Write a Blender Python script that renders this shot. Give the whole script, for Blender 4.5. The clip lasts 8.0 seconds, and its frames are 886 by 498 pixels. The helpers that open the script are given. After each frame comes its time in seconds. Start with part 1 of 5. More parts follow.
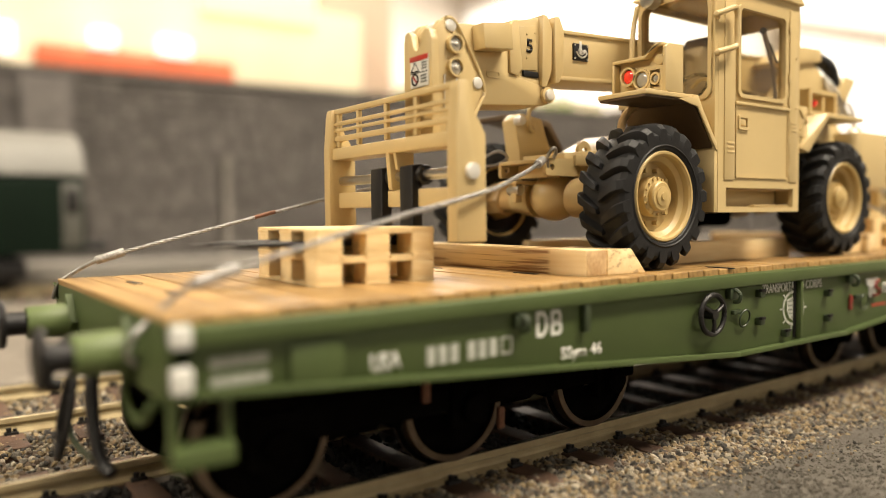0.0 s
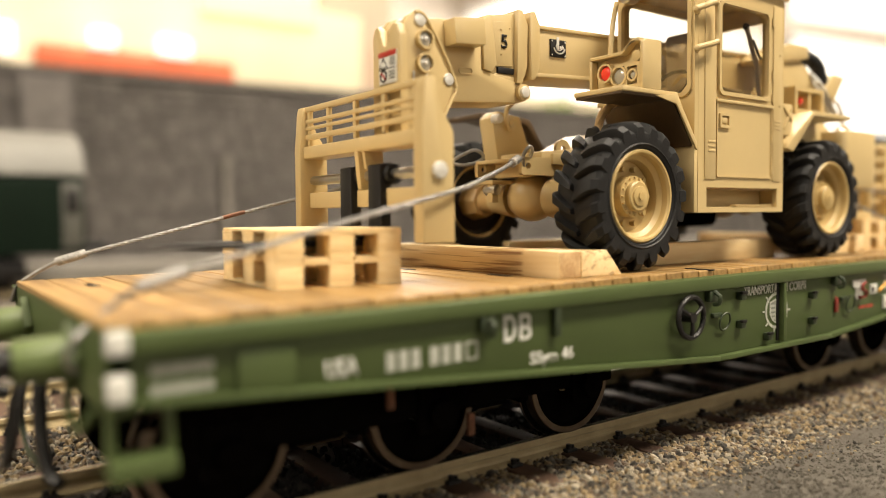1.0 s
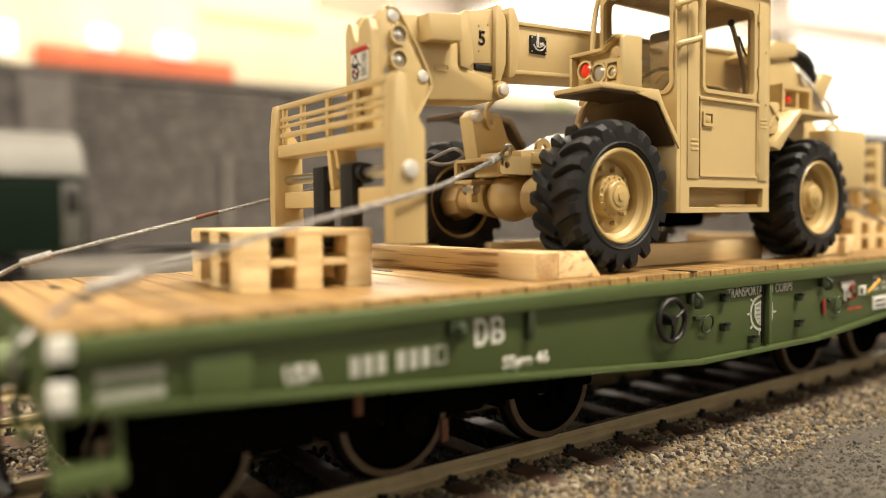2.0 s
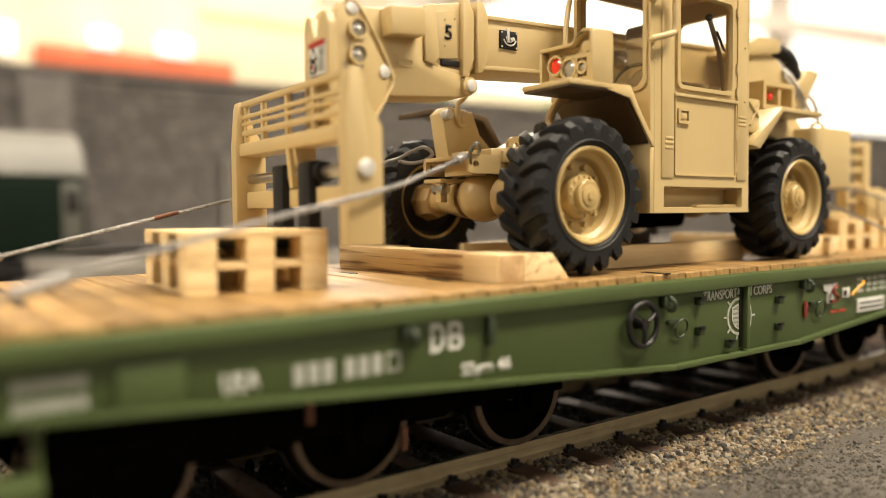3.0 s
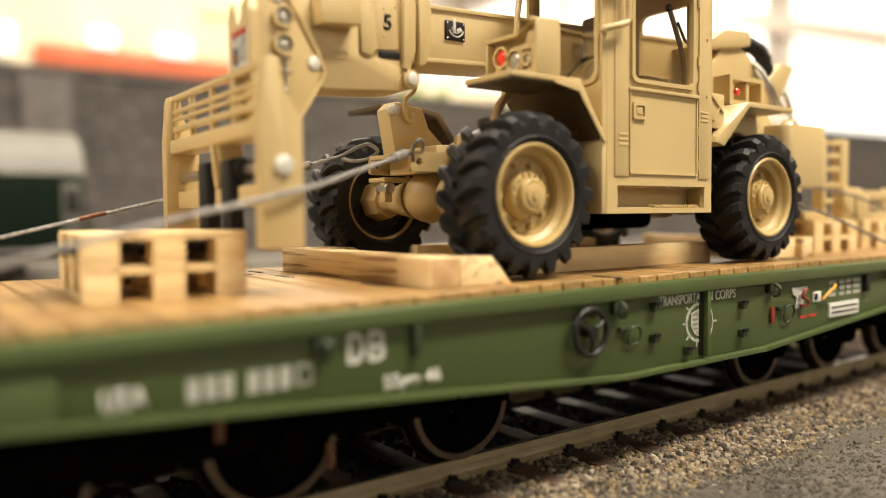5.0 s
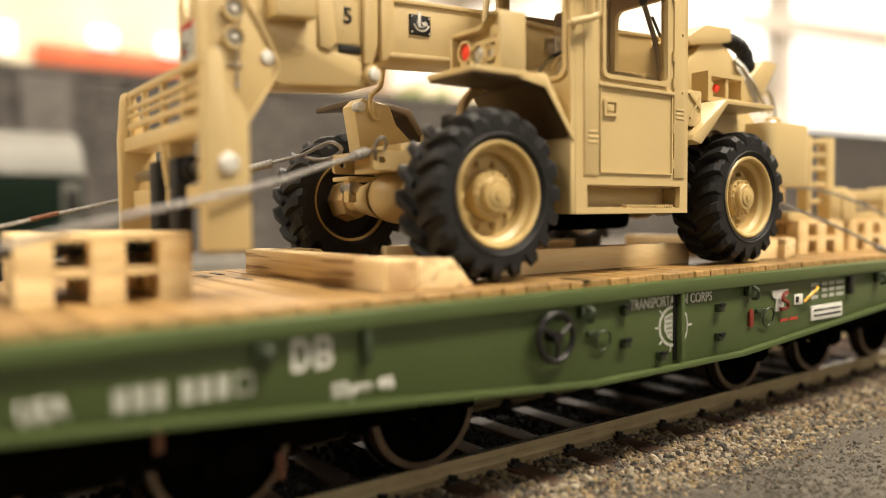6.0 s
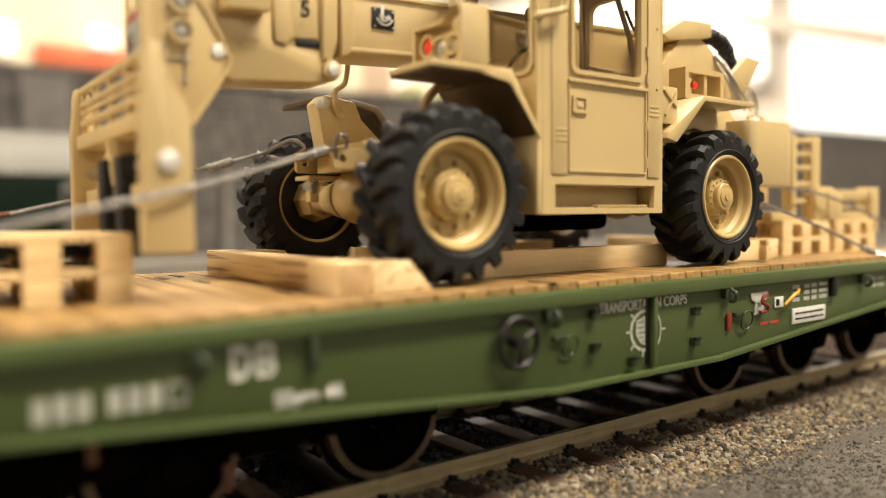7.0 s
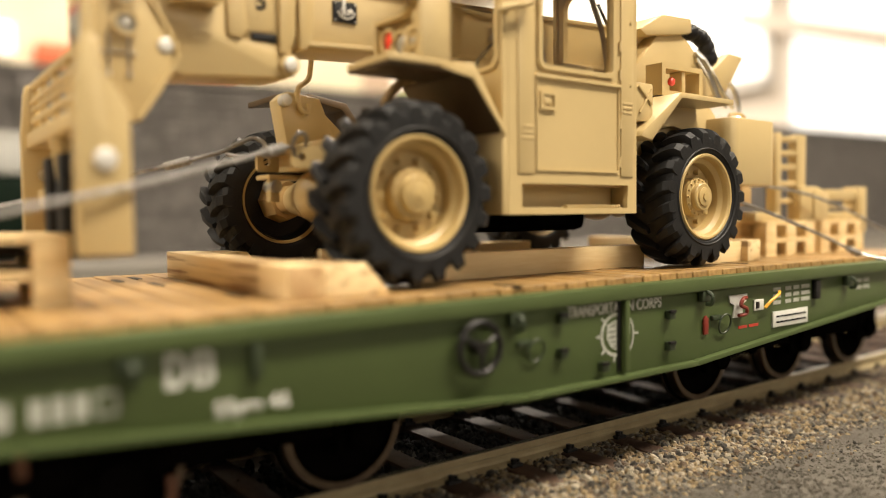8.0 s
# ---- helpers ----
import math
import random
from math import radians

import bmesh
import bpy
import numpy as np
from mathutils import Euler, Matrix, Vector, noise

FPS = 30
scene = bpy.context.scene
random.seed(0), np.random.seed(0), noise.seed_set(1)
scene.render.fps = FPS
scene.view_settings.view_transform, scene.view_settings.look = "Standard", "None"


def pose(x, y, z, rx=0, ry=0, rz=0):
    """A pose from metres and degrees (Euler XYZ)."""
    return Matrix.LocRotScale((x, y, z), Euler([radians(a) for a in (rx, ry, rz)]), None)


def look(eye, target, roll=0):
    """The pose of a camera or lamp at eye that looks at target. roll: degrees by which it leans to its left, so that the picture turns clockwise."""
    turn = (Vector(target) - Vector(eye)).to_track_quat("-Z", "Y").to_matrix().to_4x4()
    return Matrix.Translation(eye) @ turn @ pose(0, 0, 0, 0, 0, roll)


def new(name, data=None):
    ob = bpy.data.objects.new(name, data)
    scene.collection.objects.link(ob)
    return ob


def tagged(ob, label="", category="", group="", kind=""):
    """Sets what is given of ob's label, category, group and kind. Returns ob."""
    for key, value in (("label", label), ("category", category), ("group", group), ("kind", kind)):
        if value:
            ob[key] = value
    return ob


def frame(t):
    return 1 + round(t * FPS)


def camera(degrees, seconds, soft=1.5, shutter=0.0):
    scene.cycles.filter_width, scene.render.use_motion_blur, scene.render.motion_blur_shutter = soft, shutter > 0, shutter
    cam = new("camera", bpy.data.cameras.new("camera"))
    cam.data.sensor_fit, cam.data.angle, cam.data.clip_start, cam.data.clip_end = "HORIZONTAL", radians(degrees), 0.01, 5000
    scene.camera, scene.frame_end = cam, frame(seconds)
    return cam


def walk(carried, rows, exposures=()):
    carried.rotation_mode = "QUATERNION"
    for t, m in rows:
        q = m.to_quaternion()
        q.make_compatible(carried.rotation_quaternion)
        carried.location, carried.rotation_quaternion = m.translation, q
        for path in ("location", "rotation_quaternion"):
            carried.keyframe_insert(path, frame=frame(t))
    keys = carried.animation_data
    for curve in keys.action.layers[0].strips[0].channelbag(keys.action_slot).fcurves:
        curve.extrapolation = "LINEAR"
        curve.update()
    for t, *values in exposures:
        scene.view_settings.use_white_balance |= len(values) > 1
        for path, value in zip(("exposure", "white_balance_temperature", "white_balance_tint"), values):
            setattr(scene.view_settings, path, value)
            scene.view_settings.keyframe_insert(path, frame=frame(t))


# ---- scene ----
U = 0.00031             # one modelling unit: 1/32 scale, 45 mm gauge = 146 units
CY, CZ = 535.0, -189.0  # track centre line and rail top in modelling units; the eye is their origin


def W(x, y, z):
    return Vector((x * U, (y - CY) * U, (z - CZ) * U))


# camera: stands still on the layout beside the track
cam = camera(60.65, 8.0, soft=0.55)
YAW, PITCH, ROLL = 36.31, -2.66, -0.535
eye = pose(*W(0, 0, 0), 90 + PITCH, 0, -YAW) @ pose(0, 0, 0, 0, 0, ROLL)
walk(cam, [(0.0, eye), (8.0, eye)], [(0.0, -0.05), (8.0, -0.05)])
cam.data.dof.use_dof = True
cam.data.dof.focus_distance = 660 * U
cam.data.dof.aperture_fstop = 5.6

# how far the train has rolled, in modelling units
ROLLED = [(0.0, 0.0), (0.5, 15.8), (1.0, 29.5), (1.5, 42.4), (1.7, 46.0), (2.8, 83.6), (3.0, 89.2), (3.5, 101.3), (3.7, 105.2), (4.0, 109.2),
          (4.2, 114.0), (4.5, 127.5), (4.7, 136.0), (5.8, 175.0), (6.0, 182.1), (6.5, 200.3), (7.0, 216.3), (7.5, 231.0), (8.0, 249.5)]

# ---- light ----
world = bpy.data.worlds.new("world")
scene.world = world
world.use_nodes = True
world.node_tree.nodes["Background"].inputs[0].default_value = (1.0, 0.9, 0.75, 1)
world.node_tree.nodes["Background"].inputs[1].default_value = 0.07


def area_lamp(x, y, z, sx, sy, watts, colour):
    d = bpy.data.lights.new("unseen_area_lamp", "AREA")
    d.shape, d.size, d.size_y, d.energy, d.color = "RECTANGLE", sx, sy, watts, colour
    ob = new("unseen_area_lamp", d)
    ob.matrix_world = pose(x, y, z)
    return ob


area_lamp(0.65, -0.8, 1.55, 1.2, 0.35, 82, (1.0, 0.88, 0.71))
area_lamp(0.7, 0.5, 1.55, 1.2, 0.35, 28, (1.0, 0.88, 0.71))
# added out of view to brighten the far room walls
area_lamp(2.2, 2.9, 1.65, 1.5, 0.35, 110, (1.0, 0.88, 0.74))
# added out of view as fill on faces turned towards -x
area_lamp(-1.75, 0.1, 1.45, 0.35, 1.6, 92, (1.0, 0.88, 0.71))

# added low fill from behind the viewer, as from an unseen window
south = area_lamp(0.35, -1.94, 0.72, 1.6, 0.7, 7, (1.0, 0.92, 0.80))
south.name = "south_fill"
south.matrix_world = look((0.35, -1.94, 0.72), (0.35, 0.0, 0.1))


# ---- materials ----
def material(name, colour, rough=0.5, metal=0.0, spec=0.5, var=0.15, scale=300.0, bump=0.1, fine=2500.0, second=None, emit=None, strength=0.0,
             coat=0.0, grit=0.35, random_tint=0.0, stretch=None, island=False):
    m = bpy.data.materials.new(name)
    m.use_nodes = True
    nt = m.node_tree
    b = nt.nodes["Principled BSDF"]
    b.inputs["Roughness"].default_value, b.inputs["Metallic"].default_value = rough, metal
    b.inputs["Coat Weight"].default_value = coat
    b.inputs["Specular IOR Level"].default_value = spec
    if emit:
        b.inputs["Emission Color"].default_value = (*emit, 1)
        b.inputs["Emission Strength"].default_value = strength
    co = nt.nodes.new("ShaderNodeTexCoord")
    mp = nt.nodes.new("ShaderNodeMapping")
    nt.links.new(co.outputs["Object"], mp.inputs[0])
    if stretch:
        mp.inputs["Scale"].default_value = stretch
    big, small = nt.nodes.new("ShaderNodeTexNoise"), nt.nodes.new("ShaderNodeTexNoise")
    for n, s, d in ((big, scale, 6), (small, fine, 3)):
        n.inputs["Scale"].default_value, n.inputs["Detail"].default_value = s, d
        nt.links.new(mp.outputs[0], n.inputs["Vector"])
    mix = nt.nodes.new("ShaderNodeMix")
    mix.data_type = "RGBA"
    c2 = second or tuple(c * (1 - 2 * var) for c in colour)
    mix.inputs["A"].default_value, mix.inputs["B"].default_value = (*colour, 1), (*c2, 1)
    add = nt.nodes.new("ShaderNodeMath")
    add.operation = "MULTIPLY_ADD"
    nt.links.new(small.outputs["Fac"], add.inputs[0])
    add.inputs[1].default_value = grit
    nt.links.new(big.outputs["Fac"], add.inputs[2])
    ramp = nt.nodes.new("ShaderNodeMapRange")
    ramp.inputs["From Min"].default_value, ramp.inputs["From Max"].default_value = 0.35 + grit * 0.28, 0.70 + grit * 0.7
    nt.links.new(add.outputs[0], ramp.inputs[0])
    nt.links.new(ramp.outputs[0], mix.inputs["Factor"])
    out = mix.outputs["Result"]
    if random_tint:
        hsv = nt.nodes.new("ShaderNodeHueSaturation")
        if island:
            src = nt.nodes.new("ShaderNodeNewGeometry").outputs["Random Per Island"]
        else:
            src = nt.nodes.new("ShaderNodeObjectInfo").outputs["Random"]
        mr = nt.nodes.new("ShaderNodeMapRange")
        mr.inputs["To Min"].default_value, mr.inputs["To Max"].default_value = 1 - random_tint, 1 + random_tint
        nt.links.new(src, mr.inputs[0])
        nt.links.new(mr.outputs[0], hsv.inputs["Value"])
        nt.links.new(out, hsv.inputs["Color"])
        out = hsv.outputs[0]
    nt.links.new(out, b.inputs["Base Color"])
    if bump:
        bp = nt.nodes.new("ShaderNodeBump")
        bp.inputs["Strength"].default_value, bp.inputs["Distance"].default_value = bump, 0.0004
        nt.links.new(small.outputs["Fac"], bp.inputs["Height"])
        nt.links.new(bp.outputs[0], b.inputs["Normal"])
    return m


def wood(name, pale, dark, along, rings, rough=0.6, tint=0.1, knots=0.0):
    """Wood whose grain runs along one axis of the thing."""
    st = {"x": (0.12, 1, 1), "y": (1, 0.05, 1), "z": (1, 1, 0.05)}[along]
    m = material(name, pale, rough, var=0.2, scale=rings, fine=rings * 5, second=dark, bump=0.15, random_tint=tint, stretch=st)
    if knots:
        nt = m.node_tree
        n = nt.nodes.new("ShaderNodeTexNoise")
        n.inputs["Scale"].default_value, n.inputs["Detail"].default_value = rings * 1.4, 3
        mp = nt.nodes.new("ShaderNodeMapping")
        mp.inputs["Scale"].default_value = {"x": (0.04, 1, 1.6), "y": (1, 0.04, 1.6), "z": (1, 1, 0.04)}[along]
        nt.links.new(nt.nodes["Texture Coordinate"].outputs["Object"], mp.inputs[0])
        nt.links.new(mp.outputs[0], n.inputs["Vector"])
        mr = nt.nodes.new("ShaderNodeMapRange")
        mr.inputs["From Min"].default_value, mr.inputs["From Max"].default_value = 0.565, 0.62
        mr.inputs["To Max"].default_value = knots
        nt.links.new(n.outputs["Fac"], mr.inputs[0])
        b = nt.nodes["Principled BSDF"]
        src = b.inputs["Base Color"].links[0].from_socket
        mix = nt.nodes.new("ShaderNodeMix")
        mix.data_type = "RGBA"
        mix.inputs["B"].default_value = (0.16, 0.06, 0.02, 1)
        nt.links.new(mr.outputs[0], mix.inputs["Factor"])
        nt.links.new(src, mix.inputs["A"])
        nt.links.new(mix.outputs["Result"], b.inputs["Base Color"])
    return m


def stained(m, start):
    """Brown saw-mill stain on one length of a beam, fading in streaks along the grain."""
    nt = m.node_tree
    b = nt.nodes["Principled BSDF"]
    src = b.inputs["Base Color"].links[0].from_socket
    sep = nt.nodes.new("ShaderNodeSeparateXYZ")
    nt.links.new(nt.nodes["Texture Coordinate"].outputs["Object"], sep.inputs[0])
    edge = nt.nodes.new("ShaderNodeMapRange")
    edge.inputs["From Min"].default_value, edge.inputs["From Max"].default_value = start, start + 0.0015
    nt.links.new(sep.outputs["Y"], edge.inputs[0])
    n = nt.nodes.new("ShaderNodeTexNoise")
    n.inputs["Scale"].default_value, n.inputs["Detail"].default_value = 620, 6
    mp = nt.nodes.new("ShaderNodeMapping")
    mp.inputs["Scale"].default_value = (1, 0.045, 1.5)
    nt.links.new(nt.nodes["Texture Coordinate"].outputs["Object"], mp.inputs[0])
    nt.links.new(mp.outputs[0], n.inputs["Vector"])
    ramp = nt.nodes.new("ShaderNodeMapRange")
    ramp.inputs["From Min"].default_value, ramp.inputs["From Max"].default_value = 0.50, 0.60
    ramp.inputs["To Max"].default_value = 0.85
    nt.links.new(n.outputs["Fac"], ramp.inputs[0])
    mul = nt.nodes.new("ShaderNodeMath")
    mul.operation = "MULTIPLY"
    nt.links.new(edge.outputs[0], mul.inputs[0])
    nt.links.new(ramp.outputs[0], mul.inputs[1])
    mix = nt.nodes.new("ShaderNodeMix")
    mix.data_type = "RGBA"
    mix.inputs["B"].default_value = (0.22, 0.085, 0.025, 1)
    nt.links.new(mul.outputs[0], mix.inputs["Factor"])
    nt.links.new(src, mix.inputs["A"])
    nt.links.new(mix.outputs["Result"], b.inputs["Base Color"])
    return m


TAN = material("sand_paint", (0.53, 0.40, 0.19), 0.40, var=0.05, scale=60, fine=3000, bump=0.05)
# ochre-brown sand paint; the shade of axles and underparts is put into it
TAN_DK = material("sand_paint_shaded", (0.45, 0.295, 0.12), 0.45, var=0.08, scale=90, fine=3000, bump=0.06)
RIMTAN = material("ochre_wheel_paint", (0.48, 0.345, 0.14), 0.42, var=0.06, scale=90, fine=3000, bump=0.05)
GREEN = material("wagon_green_paint", (0.064, 0.090, 0.029), 0.48, spec=0.32, var=0.10, scale=40, fine=2500, bump=0.06)
GREEN_PALE = material("pale_green_paint", (0.105, 0.14, 0.05), 0.45, spec=0.35, var=0.1, scale=80, bump=0.05)
# near-black underparts with their shade put into the colour; also dark print
SHADE_BLACK = material("near_black_shade", (0.004, 0.0035, 0.003), 0.9, spec=0.0, var=0.3, scale=120, bump=0.3)
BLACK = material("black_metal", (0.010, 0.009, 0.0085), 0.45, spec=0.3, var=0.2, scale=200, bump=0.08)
RUBBER = material("black_rubber", (0.0085, 0.0085, 0.009), 0.52, spec=0.24, var=0.2, scale=150, second=(0.018, 0.0175, 0.017), bump=0.2)
STEEL = material("bright_steel", (0.62, 0.60, 0.55), 0.28, 1.0, var=0.1, scale=200, bump=0.05)
WIRE = material("steel_wire", (0.42, 0.41, 0.39), 0.45, 0.7, var=0.3, scale=900, fine=5000, bump=0.5)
STEELHOOK = material("hook_steel", (0.40, 0.39, 0.37), 0.35, 0.9, var=0.2, scale=600, bump=0.1)
RUSTY = material("rusty_wire", (0.20, 0.085, 0.045), 0.6, 0.3, var=0.3, scale=900, bump=0.5)
# pale grey holds the bright reflection of steel in its colour
PINHEAD = material("pale_pin_head", (0.74, 0.72, 0.66), 0.3, metal=0.35, var=0.08, scale=200, bump=0.03)
DARKGREEN = material("dark_green_fitting", (0.028, 0.042, 0.018), 0.45, var=0.15, scale=300, bump=0.05)
# wheel rim steel; the glint along its arc is put into the colour
RIMSTEEL = material("rim_steel_glint", (0.15, 0.11, 0.075), 0.32, 0.6, var=0.2, scale=300, bump=0.05)
# brown for mudguard undersides, with their shade put into the colour
UNDERSIDE = material("brown_underside_shade", (0.075, 0.043, 0.015), 0.6, var=0.15, scale=150, bump=0.15)
WHITE = material("white_marking", (0.62, 0.62, 0.57), 0.5, var=0.08, scale=500, bump=0.03)
PALE_INK = material("worn_white_marking", (0.42, 0.43, 0.37), 0.55, var=0.2, scale=900, bump=0.03)
FADED_INK = material("faded_grey_marking", (0.20, 0.21, 0.17), 0.55, var=0.25, scale=1500, bump=0.03)
RED = material("red_paint", (0.42, 0.035, 0.02), 0.4, var=0.1, scale=300, bump=0.03)
YELLOW = material("yellow_paint", (0.75, 0.36, 0.02), 0.4, var=0.1, scale=300, bump=0.03)
DARKRED = material("dark_red_paint", (0.20, 0.022, 0.012), 0.4, var=0.15, scale=300, bump=0.03)
RED_LENS = material("red_lens", (0.75, 0.03, 0.015), 0.12, var=0.05, bump=0.0, coat=1.0)
LENS = material("clear_lens", (0.36, 0.34, 0.29), 0.14, 0.3, var=0.05, bump=0.0, coat=1.0)
DECK = wood("stained_deck_boards", (0.41, 0.255, 0.092), (0.18, 0.098, 0.032), "y", 420, 0.42, 0.2)
PINE_Y = wood("pine_beam_cross", (0.80, 0.64, 0.37), (0.64, 0.44, 0.20), "y", 260, 0.6, 0.05, 0.5)
PINE_STAINED = stained(wood("stained_pine_beam", (0.80, 0.64, 0.37), (0.64, 0.44, 0.20), "y", 260, 0.6, 0.05), -0.024)
PINE_X = wood("pine_beam_long", (0.80, 0.64, 0.36), (0.64, 0.44, 0.20), "x", 260, 0.6, 0.05)
PALLET = wood("raw_pallet_wood", (0.80, 0.64, 0.36), (0.65, 0.45, 0.20), "x", 350, 0.65, 0.08)
RAIL = material("rail_steel", (0.43, 0.355, 0.205), 0.45, 0.15, var=0.25, scale=120, fine=2500, second=(0.29, 0.225, 0.12), bump=0.25)
RAILTOP = material("rail_head_polish", (0.55, 0.50, 0.40), 0.25, 0.9, var=0.15, scale=100, bump=0.05)
SLEEPER = material("dark_sleeper_wood", (0.09, 0.05, 0.031), 0.62, spec=0.35, var=0.3, scale=300, bump=0.4, random_tint=0.25)
WHEELSTEEL = material("wheel_steel", (0.020, 0.017, 0.015), 0.35, 0.6, spec=0.3, var=0.2, scale=300, bump=0.05)
STONE = material("ballast_stone", (0.31, 0.245, 0.155), 0.75, var=0.2, scale=600, fine=4000, second=(0.13, 0.11, 0.085), bump=0.5,
                 random_tint=0.75, island=True)
_nt = STONE.node_tree
_geo, _rmp = _nt.nodes.new("ShaderNodeNewGeometry"), _nt.nodes.new("ShaderNodeValToRGB")
for _i, (_p, _c) in enumerate(((0.0, (0.05, 0.042, 0.032)), (0.18, (0.30, 0.215, 0.11)), (0.36, (0.21, 0.185, 0.145)), (0.55, (0.42, 0.31, 0.165)), (0.72, (0.15, 0.10, 0.06)), (0.86, (0.46, 0.39, 0.28)), (0.96, (0.58, 0.51, 0.38)))):
    _e = _rmp.color_ramp.elements[_i] if _i < 2 else _rmp.color_ramp.elements.new(_p)
    _e.position, _e.color = _p, (*_c, 1)
_rmp.color_ramp.interpolation = "CONSTANT"
_nt.links.new(_geo.outputs["Random Per Island"], _rmp.inputs[0])
_mix = _nt.nodes.new("ShaderNodeMix")
_mix.data_type, _mix.blend_type = "RGBA", "MULTIPLY"
_mix.inputs["Factor"].default_value = 0.8
_nt.links.new(_rmp.outputs[0], _mix.inputs["A"])
_noi = _nt.nodes.new("ShaderNodeTexNoise")
_noi.inputs["Scale"].default_value = 1800
_nt.links.new(_noi.outputs["Fac"], _mix.inputs["B"])
_nt.links.new(_mix.outputs["Result"], _nt.nodes["Principled BSDF"].inputs["Base Color"])
# stones below the wagon: its shade is put into this near-black
SHADESTONE = material("shaded_ballast", (0.022, 0.019, 0.016), 0.8, spec=0.2, var=0.2, scale=600, second=(0.010, 0.009, 0.008), bump=0.4, random_tint=0.4, island=True)
ROAD = material("sandy_road_surface", (0.125, 0.11, 0.088), 0.9, var=0.2, scale=120, fine=2200, second=(0.045, 0.039, 0.031), bump=1.0, grit=1.1)
EARTH = material("grey_layout_ground", (0.22, 0.195, 0.16), 0.95, var=0.2, scale=60, fine=2000, second=(0.12, 0.10, 0.08), bump=0.8)
PLATFORM = material("grey_platform_slab", (0.26, 0.24, 0.21), 0.9, var=0.15, scale=30, bump=0.4)
BRICKGREY = material("grey_retaining_wall_stone", (0.17, 0.154, 0.142), 0.9, var=0.2, scale=130, fine=1200, second=(0.085, 0.077, 0.072), bump=0.6, random_tint=0.2, island=True)
MORTAR = material("dark_wall_joint", (0.09, 0.083, 0.077), 0.95, var=0.2, scale=60, bump=0.4)
COACHGREEN = material("dark_bottle_green", (0.006, 0.013, 0.008), 0.7, spec=0.08, var=0.1, scale=30, bump=0.03)
COACHROOF = material("pale_grey_roof", (0.21, 0.205, 0.185), 0.5, var=0.08, scale=30, bump=0.05)
COACHGREY = material("coach_door_grey", (0.10, 0.10, 0.085), 0.5, var=0.2, scale=60, bump=0.05)
ROOM = material("cream_room_wall", (0.86, 0.78, 0.68), 0.9, var=0.05, scale=3, fine=60, bump=0.05)
CEIL = material("white_ceiling", (0.82, 0.80, 0.76), 0.9, var=0.04, scale=3, fine=60, bump=0.05)
FLOOR = material("grey_floor", (0.10, 0.09, 0.085), 0.7, var=0.1, scale=5, fine=80, bump=0.1)
ORANGE = material("orange_red_roof", (0.85, 0.20, 0.09), 0.6, var=0.15, scale=20, bump=0.1)
CREAMBOX = material("cream_facade", (0.90, 0.80, 0.58), 0.7, var=0.08, scale=12, bump=0.05)
BEIGEWALL = material("beige_render", (0.62, 0.47, 0.36), 0.85, var=0.08, scale=14, bump=0.1)
GREENBUSH = material("bush_leaves", (0.24, 0.42, 0.05), 0.7, var=0.3, scale=90, bump=0.4, random_tint=0.3, island=True)
SKYGLOW = material("window_daylight", (0.8, 0.8, 0.8), 0.5, emit=(1.0, 0.95, 0.86), strength=1.3, bump=0.0)
WARMGLOW = material("warm_lamp_glass", (0.8, 0.7, 0.4), 0.5, emit=(1.0, 0.72, 0.28), strength=1.5, bump=0.0)
# unseen walls, kept dark so that they return little fill light
LOWFILL = material("low_fill_wall", (0.13, 0.115, 0.10), 0.9, var=0.05, scale=3, fine=60, bump=0.05)
ENDGRAIN = material("pine_end_grain", (0.66, 0.47, 0.24), 0.75, var=0.2, scale=500, fine=2200, second=(0.30, 0.15, 0.05), bump=0.4, stretch=(1, 1, 0.55))
SEAT = material("brown_seat", (0.36, 0.29, 0.22), 0.6, var=0.1, scale=200, bump=0.2)

GLASS = bpy.data.materials.new("cab_glass")
GLASS.use_nodes = True
_nt = GLASS.node_tree
_tr, _gl, _mx = (_nt.nodes.new(k) for k in ("ShaderNodeBsdfTransparent", "ShaderNodeBsdfGlossy", "ShaderNodeMixShader"))
_tr.inputs[0].default_value = (0.90, 0.87, 0.80, 1)
_gl.inputs["Roughness"].default_value = 0.06
_mx.inputs[0].default_value = 0.15
_nt.links.new(_tr.outputs[0], _mx.inputs[1])
_nt.links.new(_gl.outputs[0], _mx.inputs[2])
_nt.links.new(_mx.outputs[0], _nt.nodes["Material Output"].inputs[0])

# ---- building helpers (all in modelling units) ----
BASE = {}
RIDERS = []


def thing(name, base, label, category, group="", kind="", rides=False):
    ob = new(name)
    ob.empty_display_size = 0.01
    ob.location = W(*base)
    BASE[ob] = Vector(base)
    tagged(ob, label, category, group, kind)
    if rides:
        RIDERS.append(ob)
    return ob


def to_mesh(name, bm, mat, base, smooth):
    me = bpy.data.meshes.new(name)
    bmesh.ops.recalc_face_normals(bm, faces=bm.faces)
    for v in bm.verts:
        v.co = (v.co - base) * U
    bm.to_mesh(me)
    bm.free()
    me.materials.append(mat)
    if smooth:
        me.shade_smooth()
        me.set_sharp_from_angle(angle=radians(26))
    return me


def part(name, bm, mat, parent, label="", smooth=True, pivot=None):
    base = BASE[parent]
    piv = Vector(pivot) if pivot else base
    ob = new(name, to_mesh(name, bm, mat, piv, smooth))
    ob.parent = parent
    ob.location = (piv - base) * U
    BASE[ob] = piv
    return tagged(ob, label)


